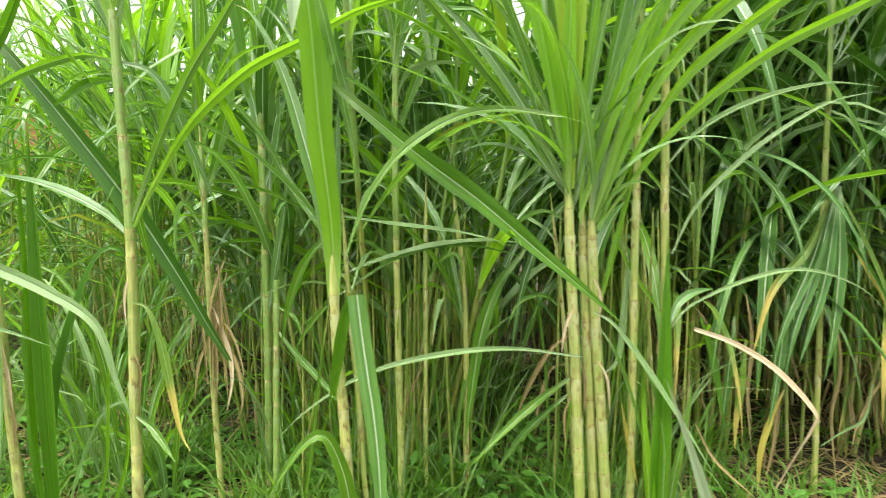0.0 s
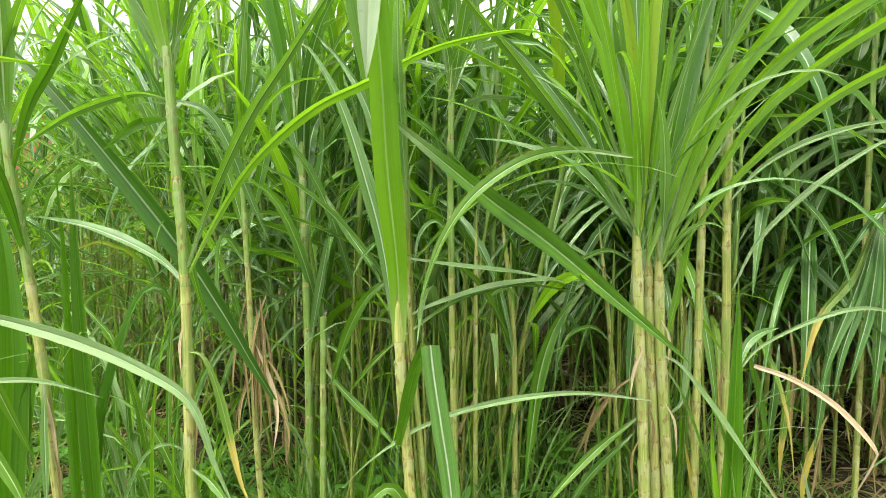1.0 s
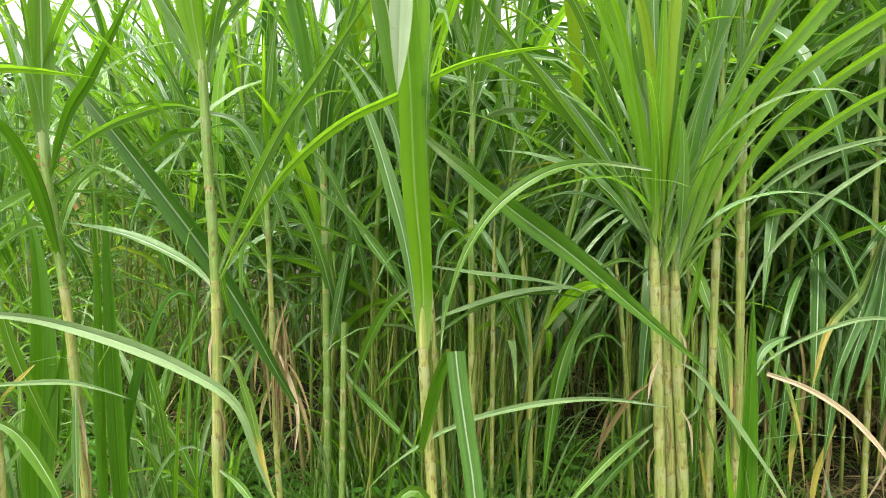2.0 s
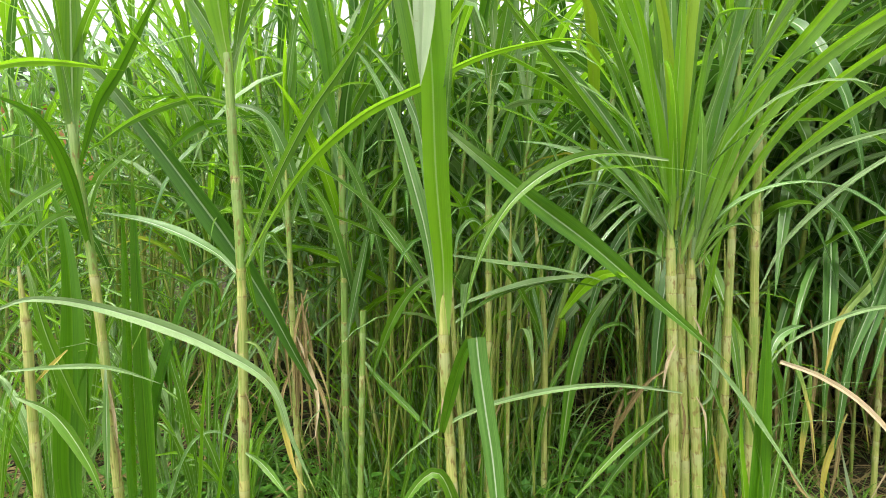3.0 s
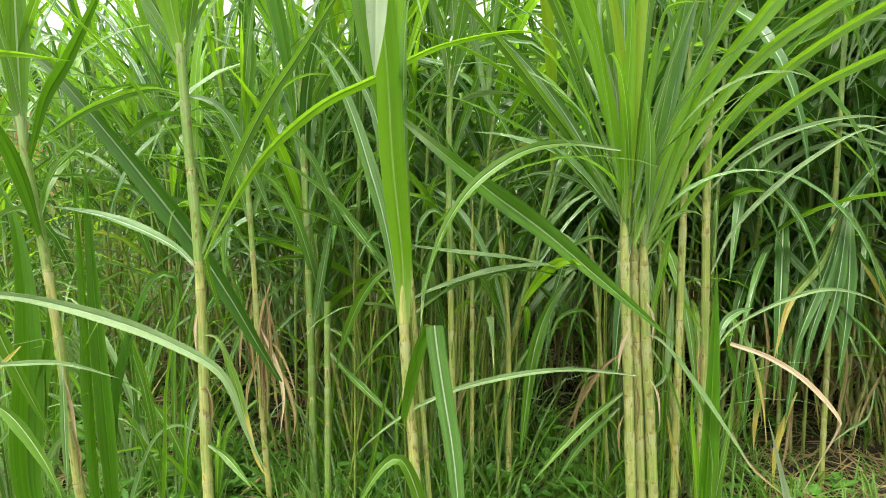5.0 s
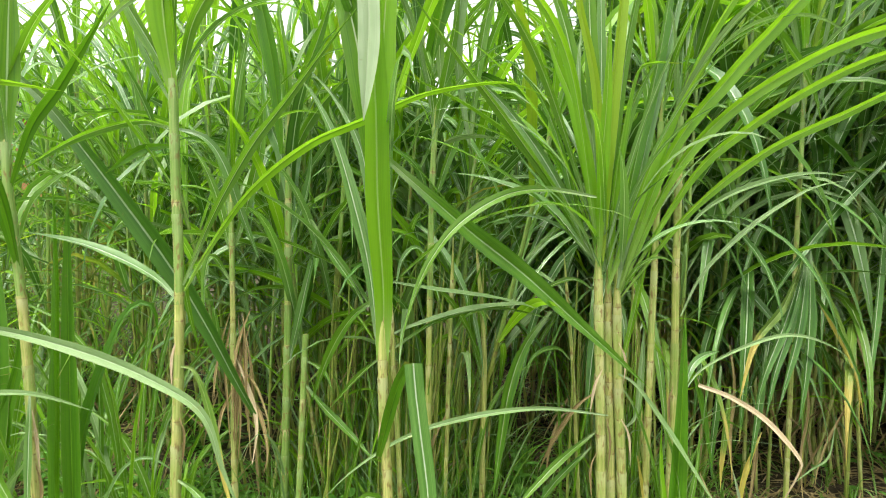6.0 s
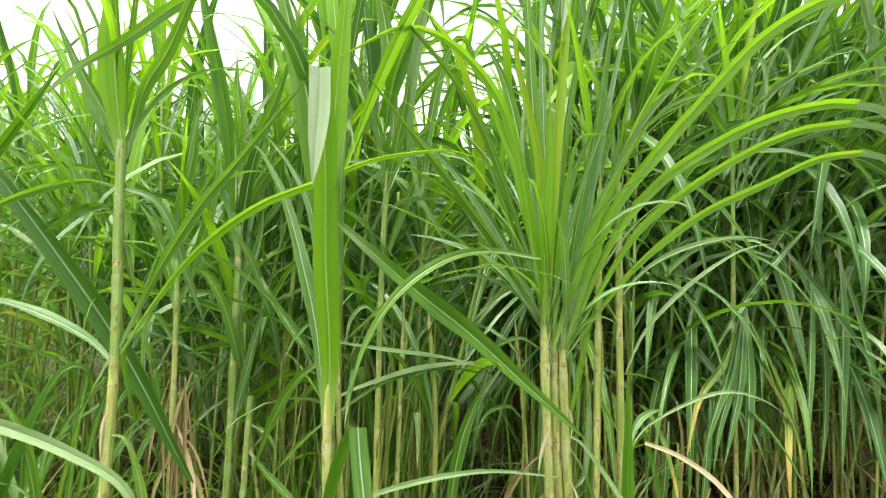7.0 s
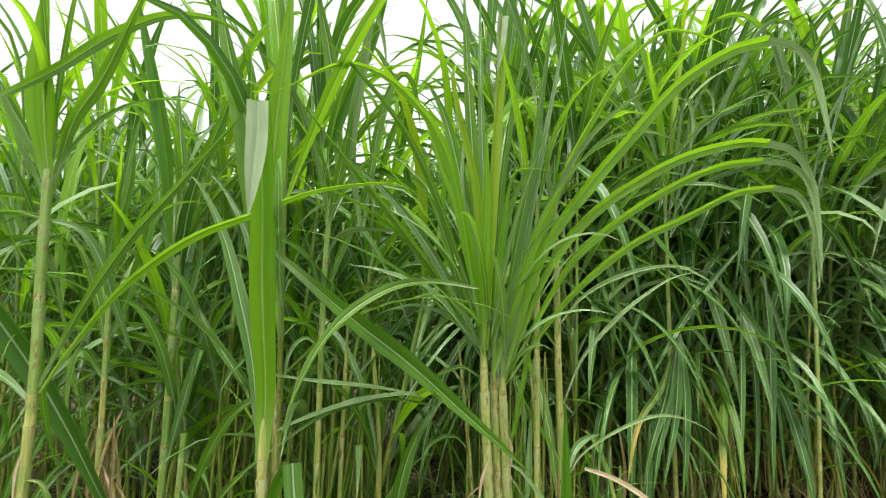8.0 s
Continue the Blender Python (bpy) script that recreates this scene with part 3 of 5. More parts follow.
leaf(a_plant, [(-0.913, 1.460, 1.657), (-0.952, 1.477, 1.724), (-1.036, 1.530, 1.867), (-1.113, 1.600, 2.040)], 0.036, 40, LEAF)
leaf(a_plant, [(-0.887, 1.450, 1.097), (-0.971, 1.455, 1.175), (-1.140, 1.466, 1.251), (-1.330, 1.480, 1.289)], 0.034, 50, BLUE)
leaf(a_plant, [(-0.875, 1.430, 0.916), (-0.836, 1.427, 0.900), (-0.791, 1.411, 0.792), (-0.727, 1.368, 0.579), (-0.685, 1.350, 0.514)], 0.024, 30, YELLOWING)
leaf(a_plant, [(-0.883, 1.430, 0.587), (-0.821, 1.409, 0.556), (-0.732, 1.350, 0.490)], 0.023, 20, LEAF)
leaf(a_plant, [(-0.902, 1.450, 1.590), (-0.825, 1.461, 1.568), (-0.777, 1.478, 1.495), (-0.734, 1.512, 1.350), (-0.688, 1.550, 1.204)], 0.032, 25, BLUE)
leaf(a_plant, [(-0.905, 1.440, 1.541), (-0.983, 1.427, 1.523), (-1.061, 1.400, 1.453)], 0.027, 20, DEEP)
leaf(a_plant, [(-0.904, 1.440, 1.591), (-0.996, 1.427, 1.601), (-1.131, 1.394, 1.543), (-1.247, 1.350, 1.443)], 0.025, 40, LEAF)
leaf(a_plant, [(-0.905, 1.460, 1.420), (-0.908, 1.502, 1.224), (-0.899, 1.552, 1.047), (-0.878, 1.600, 0.893)], 0.023, 40, LEAF)
leaf(a_plant, [(-0.885, 1.430, 1.002), (-0.899, 1.428, 0.937), (-0.897, 1.425, 0.838)], 0.010, 15, TAN)
leaf(a_plant, [(-0.880, 1.430, 0.770), (-0.864, 1.427, 0.720), (-0.868, 1.420, 0.622)], 0.008, 15, DRY)
l_plant = plant((-1.273, 1.500, 0.000), "tall cane grass plant with a broad upright blade")
cane(l_plant, [(-1.273, 1.500, -0.020), (-1.297, 1.500, 0.396), (-1.308, 1.500, 0.575), (-1.320, 1.500, 0.811), (-1.342, 1.500, 1.109), (-1.371, 1.500, 1.374), (-1.380, 1.500, 1.527), (-1.385, 1.500, 1.617)], 0.0142, 0.0115, 0.13)
leaf(l_plant, [(-1.380, 1.500, 1.471), (-1.365, 1.486, 1.707), (-1.343, 1.464, 1.929), (-1.329, 1.450, 2.056)], 0.078, 10, LEAF)
leaf(l_plant, [(-1.345, 1.500, 1.168), (-1.348, 1.444, 1.355), (-1.352, 1.387, 1.470), (-1.374, 1.330, 1.544), (-1.426, 1.250, 1.576)], 0.042, 15, DEEP)
leaf(l_plant, [(-1.369, 1.500, 1.406), (-1.291, 1.469, 1.578), (-1.204, 1.438, 1.680), (-1.093, 1.388, 1.814), (-1.017, 1.350, 1.899)], 0.032, 35, DEEP)
leaf(l_plant, [(-1.361, 1.500, 1.406), (-1.428, 1.479, 1.357), (-1.485, 1.448, 1.305), (-1.540, 1.400, 1.231)], 0.035, 20, LEAF)
leaf(l_plant, [(-1.375, 1.500, 1.495), (-1.448, 1.534, 1.719), (-1.529, 1.569, 1.874), (-1.612, 1.600, 2.000)], 0.036, 30, BLUE)
leaf(l_plant, [(-1.381, 1.520, 1.748), (-1.299, 1.536, 1.664), (-1.229, 1.560, 1.562), (-1.125, 1.603, 1.396), (-1.000, 1.662, 1.179), (-0.898, 1.718, 0.961), (-0.820, 1.766, 0.768), (-0.721, 1.820, 0.544)], 0.072, 5, DARK_SHADE)
leaf(l_plant, [(-1.355, 1.500, 1.226), (-1.296, 1.470, 1.356), (-1.230, 1.445, 1.418), (-1.107, 1.400, 1.491)], 0.032, 35, LEAF)
leaf(l_plant, [(-1.307, 1.480, 0.826), (-1.306, 1.470, 0.658), (-1.300, 1.450, 0.426)], 0.022, 10, BLUE)
leaf(l_plant, [(-1.357, 1.500, 1.259), (-1.411, 1.493, 1.275), (-1.481, 1.477, 1.227), (-1.544, 1.450, 1.133)], 0.027, 30, LEAF)
leaf(l_plant, [(-1.024, 1.300, 1.798), (-0.967, 1.310, 1.871), (-0.864, 1.333, 1.969), (-0.754, 1.362, 2.095), (-0.628, 1.392, 2.191), (-0.483, 1.423, 2.207), (-0.392, 1.450, 2.121)], 0.033, 30, LEAF)
leaf(l_plant, [(-1.308, 1.490, 0.771), (-1.293, 1.486, 0.686), (-1.281, 1.480, 0.584)], 0.010, 15, TAN)
leaf(l_plant, [(-1.299, 1.490, 0.615), (-1.281, 1.486, 0.546), (-1.284, 1.480, 0.461)], 0.010, 15, DRY)
n_plant = plant((-1.413, 1.350, 0.000), "leaning cane grass plant with one long pale arching leaf")
cane(n_plant, [(-1.413, 1.350, -0.020), (-1.421, 1.350, 0.490), (-1.426, 1.350, 0.713), (-1.428, 1.350, 0.962), (-1.434, 1.350, 1.053), (-1.439, 1.350, 1.143)], 0.0135, 0.0110, 0.13)
leaf(n_plant, [(-1.507, 1.300, 1.627), (-1.390, 1.325, 1.665), (-1.300, 1.353, 1.674), (-1.166, 1.400, 1.666)], 0.024, 40, FRESH)
leaf(n_plant, [(-1.177, 0.970, 1.100), (-1.110, 0.967, 1.121), (-1.000, 0.960, 1.112), (-0.857, 0.948, 1.075), (-0.737, 0.937, 1.027), (-0.640, 0.925, 0.966), (-0.596, 0.913, 0.859), (-0.549, 0.900, 0.761)], 0.024, 20, PALE)
leaf(n_plant, [(-1.450, 1.300, 0.871), (-1.342, 1.326, 0.873), (-1.224, 1.368, 0.858), (-1.104, 1.420, 0.793)], 0.016, 40, PALE)
leaf(n_plant, [(-1.384, 1.250, 0.822), (-1.283, 1.240, 0.777), (-1.193, 1.220, 0.666), (-1.138, 1.200, 0.560)], 0.030, 20, LEAF)
leaf(n_plant, [(-1.358, 1.400, 0.901), (-1.399, 1.381, 0.851), (-1.431, 1.350, 0.800)], 0.015, 20, YELLOW)
leaf(n_plant, [(-1.457, 1.400, 1.138), (-1.437, 1.427, 0.942), (-1.401, 1.460, 0.766), (-1.358, 1.500, 0.576)], 0.034, 30, LEAF)
s_plant = plant((-1.287, 1.644, 0.000), "young grass shoots with broad dark green upright blades")
leaf(s_plant, [(-1.292, 1.624, 0.000), (-1.291, 1.580, 0.347), (-1.280, 1.562, 0.817), (-1.268, 1.541, 1.172), (-1.270, 1.520, 1.474)], 0.069, 40, DEEP)
leaf(s_plant, [(-1.265, 1.612, 0.000), (-1.238, 1.560, 0.358), (-1.244, 1.554, 0.819), (-1.245, 1.547, 1.171), (-1.238, 1.540, 1.468)], 0.050, -25, DEEP)
leaf(s_plant, [(-1.282, 1.604, 0.000), (-1.255, 1.580, 0.347), (-1.236, 1.614, 0.669), (-1.169, 1.660, 0.956), (-1.119, 1.679, 1.051), (-1.063, 1.689, 1.039), (-1.056, 1.710, 0.915)], 0.052, 15, DEEP)
leaf(s_plant, [(-1.387, 1.625, 0.000), (-1.525, 1.610, 0.335), (-1.509, 1.627, 0.800), (-1.514, 1.641, 1.073), (-1.543, 1.653, 1.273), (-1.589, 1.660, 1.381)], 0.090, 35, DEEP)
leaf(s_plant, [(-1.397, 1.634, 0.000), (-1.527, 1.630, 0.322), (-1.490, 1.640, 0.663), (-1.448, 1.649, 0.886), (-1.454, 1.660, 1.107)], 0.051, 20, DEEP)
leaf(s_plant, [(-1.238, 1.657, 0.000), (-1.132, 1.660, 0.295), (-1.092, 1.639, 0.657), (-1.035, 1.616, 0.927), (-0.985, 1.604, 1.039), (-0.974, 1.600, 1.003)], 0.025, 35, FRESH)
leaf(s_plant, [(-1.215, 1.663, 0.000), (-1.068, 1.660, 0.294), (-1.029, 1.628, 0.584), (-0.981, 1.610, 0.693)], 0.020, 35, FRESH)
leaf(s_plant, [(-1.317, 1.659, 0.000), (-1.261, 1.710, 0.268), (-1.189, 1.729, 0.461), (-1.106, 1.743, 0.510), (-1.007, 1.760, 0.442)], 0.026, 40, BLUE)
b_plant = plant((-0.225, 1.445, 0.000), "cane grass plant with a pale folded leaf and slanting blade")
cane(b_plant, [(-0.244, 1.420, -0.020), (-0.274, 1.420, 0.421), (-0.287, 1.420, 0.638), (-0.298, 1.420, 0.765), (-0.306, 1.420, 0.949), (-0.310, 1.420, 1.065), (-0.314, 1.420, 1.155)], 0.0170, 0.0130, 0.16, green=1.35)
cane(b_plant, [(-0.206, 1.470, -0.020), (-0.235, 1.470, 0.390), (-0.251, 1.470, 0.641), (-0.268, 1.470, 0.833), (-0.285, 1.470, 1.107), (-0.291, 1.470, 1.197)], 0.0081, 0.0067, 0.13, green=1.35)
leaf(b_plant, [(-0.306, 1.420, 0.938), (-0.307, 1.406, 1.134), (-0.329, 1.376, 1.403), (-0.340, 1.340, 1.669), (-0.362, 1.300, 1.933)], 0.070, 5, FRESH, 0.5, 0.85)
leaf(b_plant, [(-0.362, 1.295, 1.928), (-0.359, 1.290, 1.830), (-0.363, 1.281, 1.717), (-0.367, 1.270, 1.600)], 0.057, 5, UNDERSIDE, 1.0)
leaf(b_plant, [(-0.318, 1.440, 1.338), (-0.326, 1.436, 1.638), (-0.324, 1.431, 1.898), (-0.310, 1.426, 2.167), (-0.298, 1.420, 2.427)], 0.071, 10, FRESH)
leaf(b_plant, [(-0.322, 1.450, 1.272), (-0.350, 1.469, 1.573), (-0.408, 1.497, 1.892), (-0.476, 1.520, 2.133), (-0.551, 1.550, 2.426)], 0.085, 10, LEAF)
leaf(b_plant, [(-0.318, 1.450, 0.951), (-0.350, 1.459, 1.192), (-0.395, 1.469, 1.373), (-0.460, 1.483, 1.578), (-0.541, 1.495, 1.730), (-0.598, 1.500, 1.766)], 0.045, 15, BLUE)
leaf(b_plant, [(-0.346, 1.460, 1.258), (-0.371, 1.502, 1.500), (-0.414, 1.533, 1.629), (-0.484, 1.566, 1.740), (-0.574, 1.600, 1.834)], 0.028, 20, BLUE)
leaf(b_plant, [(-0.310, 1.400, 0.659), (-0.287, 1.374, 0.774), (-0.259, 1.335, 0.891), (-0.230, 1.305, 0.960)], 0.034, 5, DEEP, 0.5, 0.85)
leaf(b_plant, [(-0.221, 1.300, 0.961), (-0.212, 1.297, 0.879), (-0.196, 1.289, 0.766), (-0.177, 1.279, 0.638), (-0.164, 1.268, 0.503), (-0.157, 1.254, 0.362), (-0.156, 1.240, 0.231)], 0.048, 5, BLUE, 1.0)
leaf(b_plant, [(-0.212, 1.425, 0.000), (-0.254, 1.360, 0.346), (-0.276, 1.347, 0.474), (-0.318, 1.332, 0.573), (-0.368, 1.322, 0.557), (-0.424, 1.302, 0.482), (-0.471, 1.280, 0.402)], 0.045, 15, LEAF)
leaf(b_plant, [(-0.320, 1.450, 1.541), (-0.215, 1.444, 1.453), (-0.053, 1.429, 1.320), (0.108, 1.412, 1.199), (0.267, 1.392, 1.062), (0.394, 1.374, 0.954), (0.488, 1.360, 0.870)], 0.064, 5, LEAF)
leaf(b_plant, [(-0.305, 1.500, 0.982), (-0.211, 1.510, 1.023), (-0.033, 1.537, 1.070), (0.153, 1.568, 1.085), (0.330, 1.600, 1.064)], 0.028, 60, PALE)
leaf(b_plant, [(-0.305, 1.500, 0.930), (-0.141, 1.522, 1.033), (0.022, 1.549, 1.072), (0.174, 1.574, 1.054), (0.313, 1.600, 1.012)], 0.025, 60, LEAF)
leaf(b_plant, [(-0.301, 1.500, 1.103), (-0.314, 1.505, 1.257), (-0.310, 1.514, 1.426), (-0.304, 1.520, 1.519)], 0.029, 20, BLUE)
leaf(b_plant, [(-0.307, 1.500, 1.163), (-0.143, 1.500, 1.137), (0.064, 1.500, 1.110), (0.240, 1.500, 1.065)], 0.024, 60, PALE)
leaf(b_plant, [(-0.306, 1.500, 1.120), (-0.402, 1.538, 1.046), (-0.481, 1.605, 0.906), (-0.552, 1.700, 0.705)], 0.035, 20, LEAF)
leaf(b_plant, [(-0.306, 1.500, 0.930), (-0.386, 1.534, 0.851), (-0.483, 1.600, 0.720)], 0.018, 40, LEAF)
leaf(b_plant, [(-0.295, 1.410, 0.786), (-0.308, 1.407, 0.737), (-0.302, 1.400, 0.655)], 0.008, 15, TAN)
c_plant = plant((0.474, 1.480, 0.000), "three yellow-green canes under a bright fan of arching blades")
cane(c_plant, [(0.427, 1.460, -0.020), (0.404, 1.460, 0.381), (0.385, 1.460, 0.741), (0.370, 1.460, 0.985), (0.356, 1.460, 1.240), (0.351, 1.460, 1.330)], 0.0160, 0.0134, 0.13, green=1.35)
cane(c_plant, [(0.479, 1.500, -0.020), (0.456, 1.500, 0.356), (0.440, 1.500, 0.634), (0.422, 1.500, 0.905), (0.409, 1.500, 1.178), (0.404, 1.500, 1.268)], 0.0149, 0.0122, 0.13, green=1.35)
cane(c_plant, [(0.517, 1.480, -0.020), (0.486, 1.480, 0.367), (0.467, 1.480, 0.624), (0.446, 1.480, 0.875), (0.430, 1.480, 1.162), (0.424, 1.480, 1.252)], 0.0163, 0.0128, 0.13, green=1.35)
leaf(c_plant, [(0.355, 1.460, 1.223), (0.324, 1.468, 1.473), (0.265, 1.481, 1.721), (0.210, 1.488, 1.851), (0.143, 1.500, 2.031)], 0.046, 8, FRESH)
leaf(c_plant, [(0.354, 1.450, 1.224), (0.345, 1.437, 1.502), (0.346, 1.421, 1.736), (0.338, 1.400, 1.987)], 0.039, 5, FRESH)
leaf(c_plant, [(0.392, 1.460, 1.139), (0.390, 1.446, 1.422), (0.409, 1.427, 1.676), (0.433, 1.414, 1.812), (0.478, 1.409, 1.843), (0.569, 1.400, 1.844)], 0.033, 20, FRESH)
leaf(c_plant, [(0.348, 1.470, 1.374), (0.341, 1.501, 1.611), (0.308, 1.535, 1.794), (0.260, 1.550, 1.851)], 0.036, 20, PALE)
leaf(c_plant, [(0.386, 1.450, 1.157), (0.498, 1.425, 1.541), (0.590, 1.402, 1.756), (0.688, 1.380, 1.924)], 0.039, 8, FRESH)
leaf(c_plant, [(0.430, 1.470, 1.150), (0.561, 1.441, 1.571), (0.737, 1.415, 1.825), (0.862, 1.397, 1.974), (1.058, 1.370, 2.197), (1.264, 1.346, 2.342), (1.431, 1.330, 2.404)], 0.047, 8, FRESH, 0.2, 0.85)
leaf(c_plant, [(1.424, 1.335, 2.405), (1.545, 1.325, 2.392), (1.610, 1.310, 2.301), (1.620, 1.281, 2.113), (1.605, 1.250, 1.942)], 0.030, 25, PALE, 1.0)
leaf(c_plant, [(0.438, 1.480, 1.141), (0.574, 1.455, 1.496), (0.725, 1.434, 1.697), (0.915, 1.413, 1.839), (1.115, 1.392, 1.946), (1.323, 1.371, 2.007), (1.440, 1.360, 2.014)], 0.039, 10, FRESH, 0.2, 0.85)
leaf(c_plant, [(1.432, 1.365, 2.014), (1.548, 1.359, 1.993), (1.616, 1.347, 1.882), (1.610, 1.322, 1.663), (1.584, 1.300, 1.494)], 0.027, 25, PALE, 1.0)
leaf(c_plant, [(0.440, 1.480, 1.138), (0.645, 1.449, 1.508), (0.809, 1.428, 1.668), (1.024, 1.402, 1.813), (1.225, 1.380, 1.908), (1.410, 1.360, 1.945)], 0.032, 12, FRESH, 0.2, 0.85)
leaf(c_plant, [(1.405, 1.365, 1.946), (1.536, 1.356, 1.934), (1.604, 1.345, 1.859), (1.609, 1.325, 1.705), (1.579, 1.300, 1.535)], 0.022, 25, PALE, 1.0)
leaf(c_plant, [(0.444, 1.480, 1.126), (0.648, 1.456, 1.402), (0.875, 1.427, 1.599), (1.113, 1.399, 1.723), (1.294, 1.378, 1.814), (1.456, 1.360, 1.846)], 0.030, 12, FRESH, 0.2, 0.85)
leaf(c_plant, [(1.451, 1.365, 1.847), (1.557, 1.357, 1.825), (1.604, 1.343, 1.729), (1.598, 1.321, 1.578), (1.568, 1.300, 1.453)], 0.022, 25, PALE, 1.0)
leaf(c_plant, [(0.429, 1.470, 1.165), (0.645, 1.511, 1.798), (0.839, 1.540, 2.151), (1.006, 1.560, 2.390), (1.179, 1.574, 2.534), (1.387, 1.589, 2.550), (1.542, 1.600, 2.521)], 0.039, 30, FRESH)
leaf(c_plant, [(0.366, 1.450, 1.240), (0.370, 1.442, 1.647), (0.385, 1.431, 2.034), (0.398, 1.420, 2.380)], 0.039, 10, LIME, 0.2, 0.85)
leaf(c_plant, [(0.394, 1.415, 2.374), (0.384, 1.413, 2.288), (0.376, 1.410, 2.164)], 0.039, 10, UNDERSIDE, 1.0)
leaf(c_plant, [(0.366, 1.460, 1.257), (0.322, 1.440, 1.739), (0.248, 1.423, 2.015), (0.223, 1.414, 2.149), (0.257, 1.412, 2.164), (0.339, 1.400, 2.008)], 0.028, 20, LIME)
leaf(c_plant, [(0.356, 1.460, 1.257), (0.229, 1.425, 1.823), (0.068, 1.401, 2.051), (-0.114, 1.382, 2.116), (-0.275, 1.363, 2.021), (-0.364, 1.350, 1.949)], 0.032, 30, FRESH)
leaf(c_plant, [(0.358, 1.490, 1.423), (0.262, 1.555, 1.962), (0.186, 1.589, 2.165), (0.127, 1.600, 2.194)], 0.050, 15, LEAF)
leaf(c_plant, [(0.396, 1.500, 1.254), (0.443, 1.523, 1.867), (0.525, 1.544, 2.311), (0.588, 1.560, 2.650)], 0.035, 25, LEAF)
leaf(c_plant, [(0.437, 1.500, 1.161), (0.567, 1.509, 1.874), (0.660, 1.515, 2.318), (0.711, 1.520, 2.624)], 0.032, 15, BLUE)
leaf(c_plant, [(0.379, 1.500, 1.292), (0.319, 1.527, 2.062), (0.290, 1.550, 2.587)], 0.046, 15, LEAF)
leaf(c_plant, [(0.397, 1.520, 1.348), (0.372, 1.561, 2.081), (0.372, 1.600, 2.635)], 0.028, 20, BLUE)
leaf(c_plant, [(0.335, 1.480, 1.385), (0.116, 1.429, 1.869), (-0.114, 1.378, 2.118), (-0.251, 1.350, 2.190)], 0.030, 50, LEAF)
leaf(c_plant, [(0.333, 1.480, 1.311), (0.048, 1.415, 1.642), (-0.137, 1.353, 1.831), (-0.262, 1.300, 1.959)], 0.031, 40, LEAF)
leaf(c_plant, [(0.422, 1.460, 1.157), (0.455, 1.467, 1.483), (0.531, 1.477, 1.863), (0.578, 1.487, 2.184), (0.642, 1.500, 2.598)], 0.046, 20, LEAF)
leaf(c_plant, [(0.363, 1.480, 1.231), (0.221, 1.527, 1.514), (0.075, 1.582, 1.729), (-0.062, 1.625, 1.862), (-0.131, 1.650, 1.940)], 0.035, 25, BLUE)
leaf(c_plant, [(0.363, 1.480, 1.226), (0.204, 1.520, 1.411), (0.038, 1.563, 1.487), (-0.102, 1.600, 1.513)], 0.034, 40, BLUE)
leaf(c_plant, [(0.360, 1.480, 1.229), (0.115, 1.455, 1.455), (-0.120, 1.425, 1.569), (-0.303, 1.400, 1.602)], 0.026, 60, LEAF)
leaf(c_plant, [(0.360, 1.480, 1.229), (0.128, 1.447, 1.551), (-0.058, 1.419, 1.685), (-0.307, 1.380, 1.777)], 0.026, 60, LEAF)
leaf(c_plant, [(0.367, 1.500, 1.238), (0.270, 1.558, 1.396), (0.165, 1.638, 1.547), (0.103, 1.700, 1.668)], 0.028, 50, BLUE)
leaf(c_plant, [(0.335, 1.440, 1.438), (0.171, 1.423, 1.455), (0.037, 1.402, 1.430), (-0.094, 1.373, 1.346), (-0.174, 1.345, 1.246), (-0.222, 1.318, 1.142), (-0.261, 1.280, 1.002)], 0.032, 25, LEAF)
leaf(c_plant, [(0.401, 1.440, 0.758), (0.206, 1.435, 0.783), (0.036, 1.429, 0.774), (-0.133, 1.421, 0.742), (-0.233, 1.416, 0.706), (-0.299, 1.413, 0.672), (-0.397, 1.406, 0.603), (-0.479, 1.400, 0.523)], 0.018, 35, PALE)
leaf(c_plant, [(0.397, 1.500, 0.689), (0.277, 1.476, 0.611), (0.181, 1.446, 0.538), (0.067, 1.400, 0.443)], 0.025, 30, LEAF)
leaf(c_plant, [(0.384, 1.520, 0.623), (0.249, 1.490, 0.514), (0.150, 1.450, 0.402)], 0.023, 30, LEAF)
leaf(c_plant, [(0.433, 1.450, 0.887), (0.490, 1.441, 0.851), (0.570, 1.408, 0.737), (0.647, 1.359, 0.607), (0.714, 1.300, 0.484)], 0.023, 30, PALE)
leaf(c_plant, [(0.458, 1.480, 0.839), (0.508, 1.469, 0.753), (0.559, 1.439, 0.588), (0.587, 1.400, 0.422)], 0.019, 40, LEAF)
leaf(c_plant, [(0.458, 1.500, 0.869), (0.511, 1.529, 1.041), (0.549, 1.557, 1.164), (0.612, 1.600, 1.326)], 0.023, 40, FRESH)
leaf(c_plant, [(0.388, 1.500, 0.816), (0.325, 1.518, 0.757), (0.269, 1.557, 0.631), (0.230, 1.600, 0.497)], 0.016, 30, DRY)
leaf(c_plant, [(0.482, 1.500, 0.688), (0.528, 1.506, 0.740), (0.551, 1.527, 0.897), (0.564, 1.550, 1.038)], 0.022, 30, PALE)
leaf(c_plant, [(0.262, 1.620, 1.056), (0.173, 1.610, 0.936), (0.121, 1.595, 0.790), (0.088, 1.571, 0.590), (0.067, 1.550, 0.439)], 0.044, 10, LEAF)
leaf(c_plant, [(0.378, 1.500, 1.134), (0.301, 1.530, 1.176), (0.211, 1.581, 1.127), (0.168, 1.620, 1.066)], 0.018, 40, LEAF)
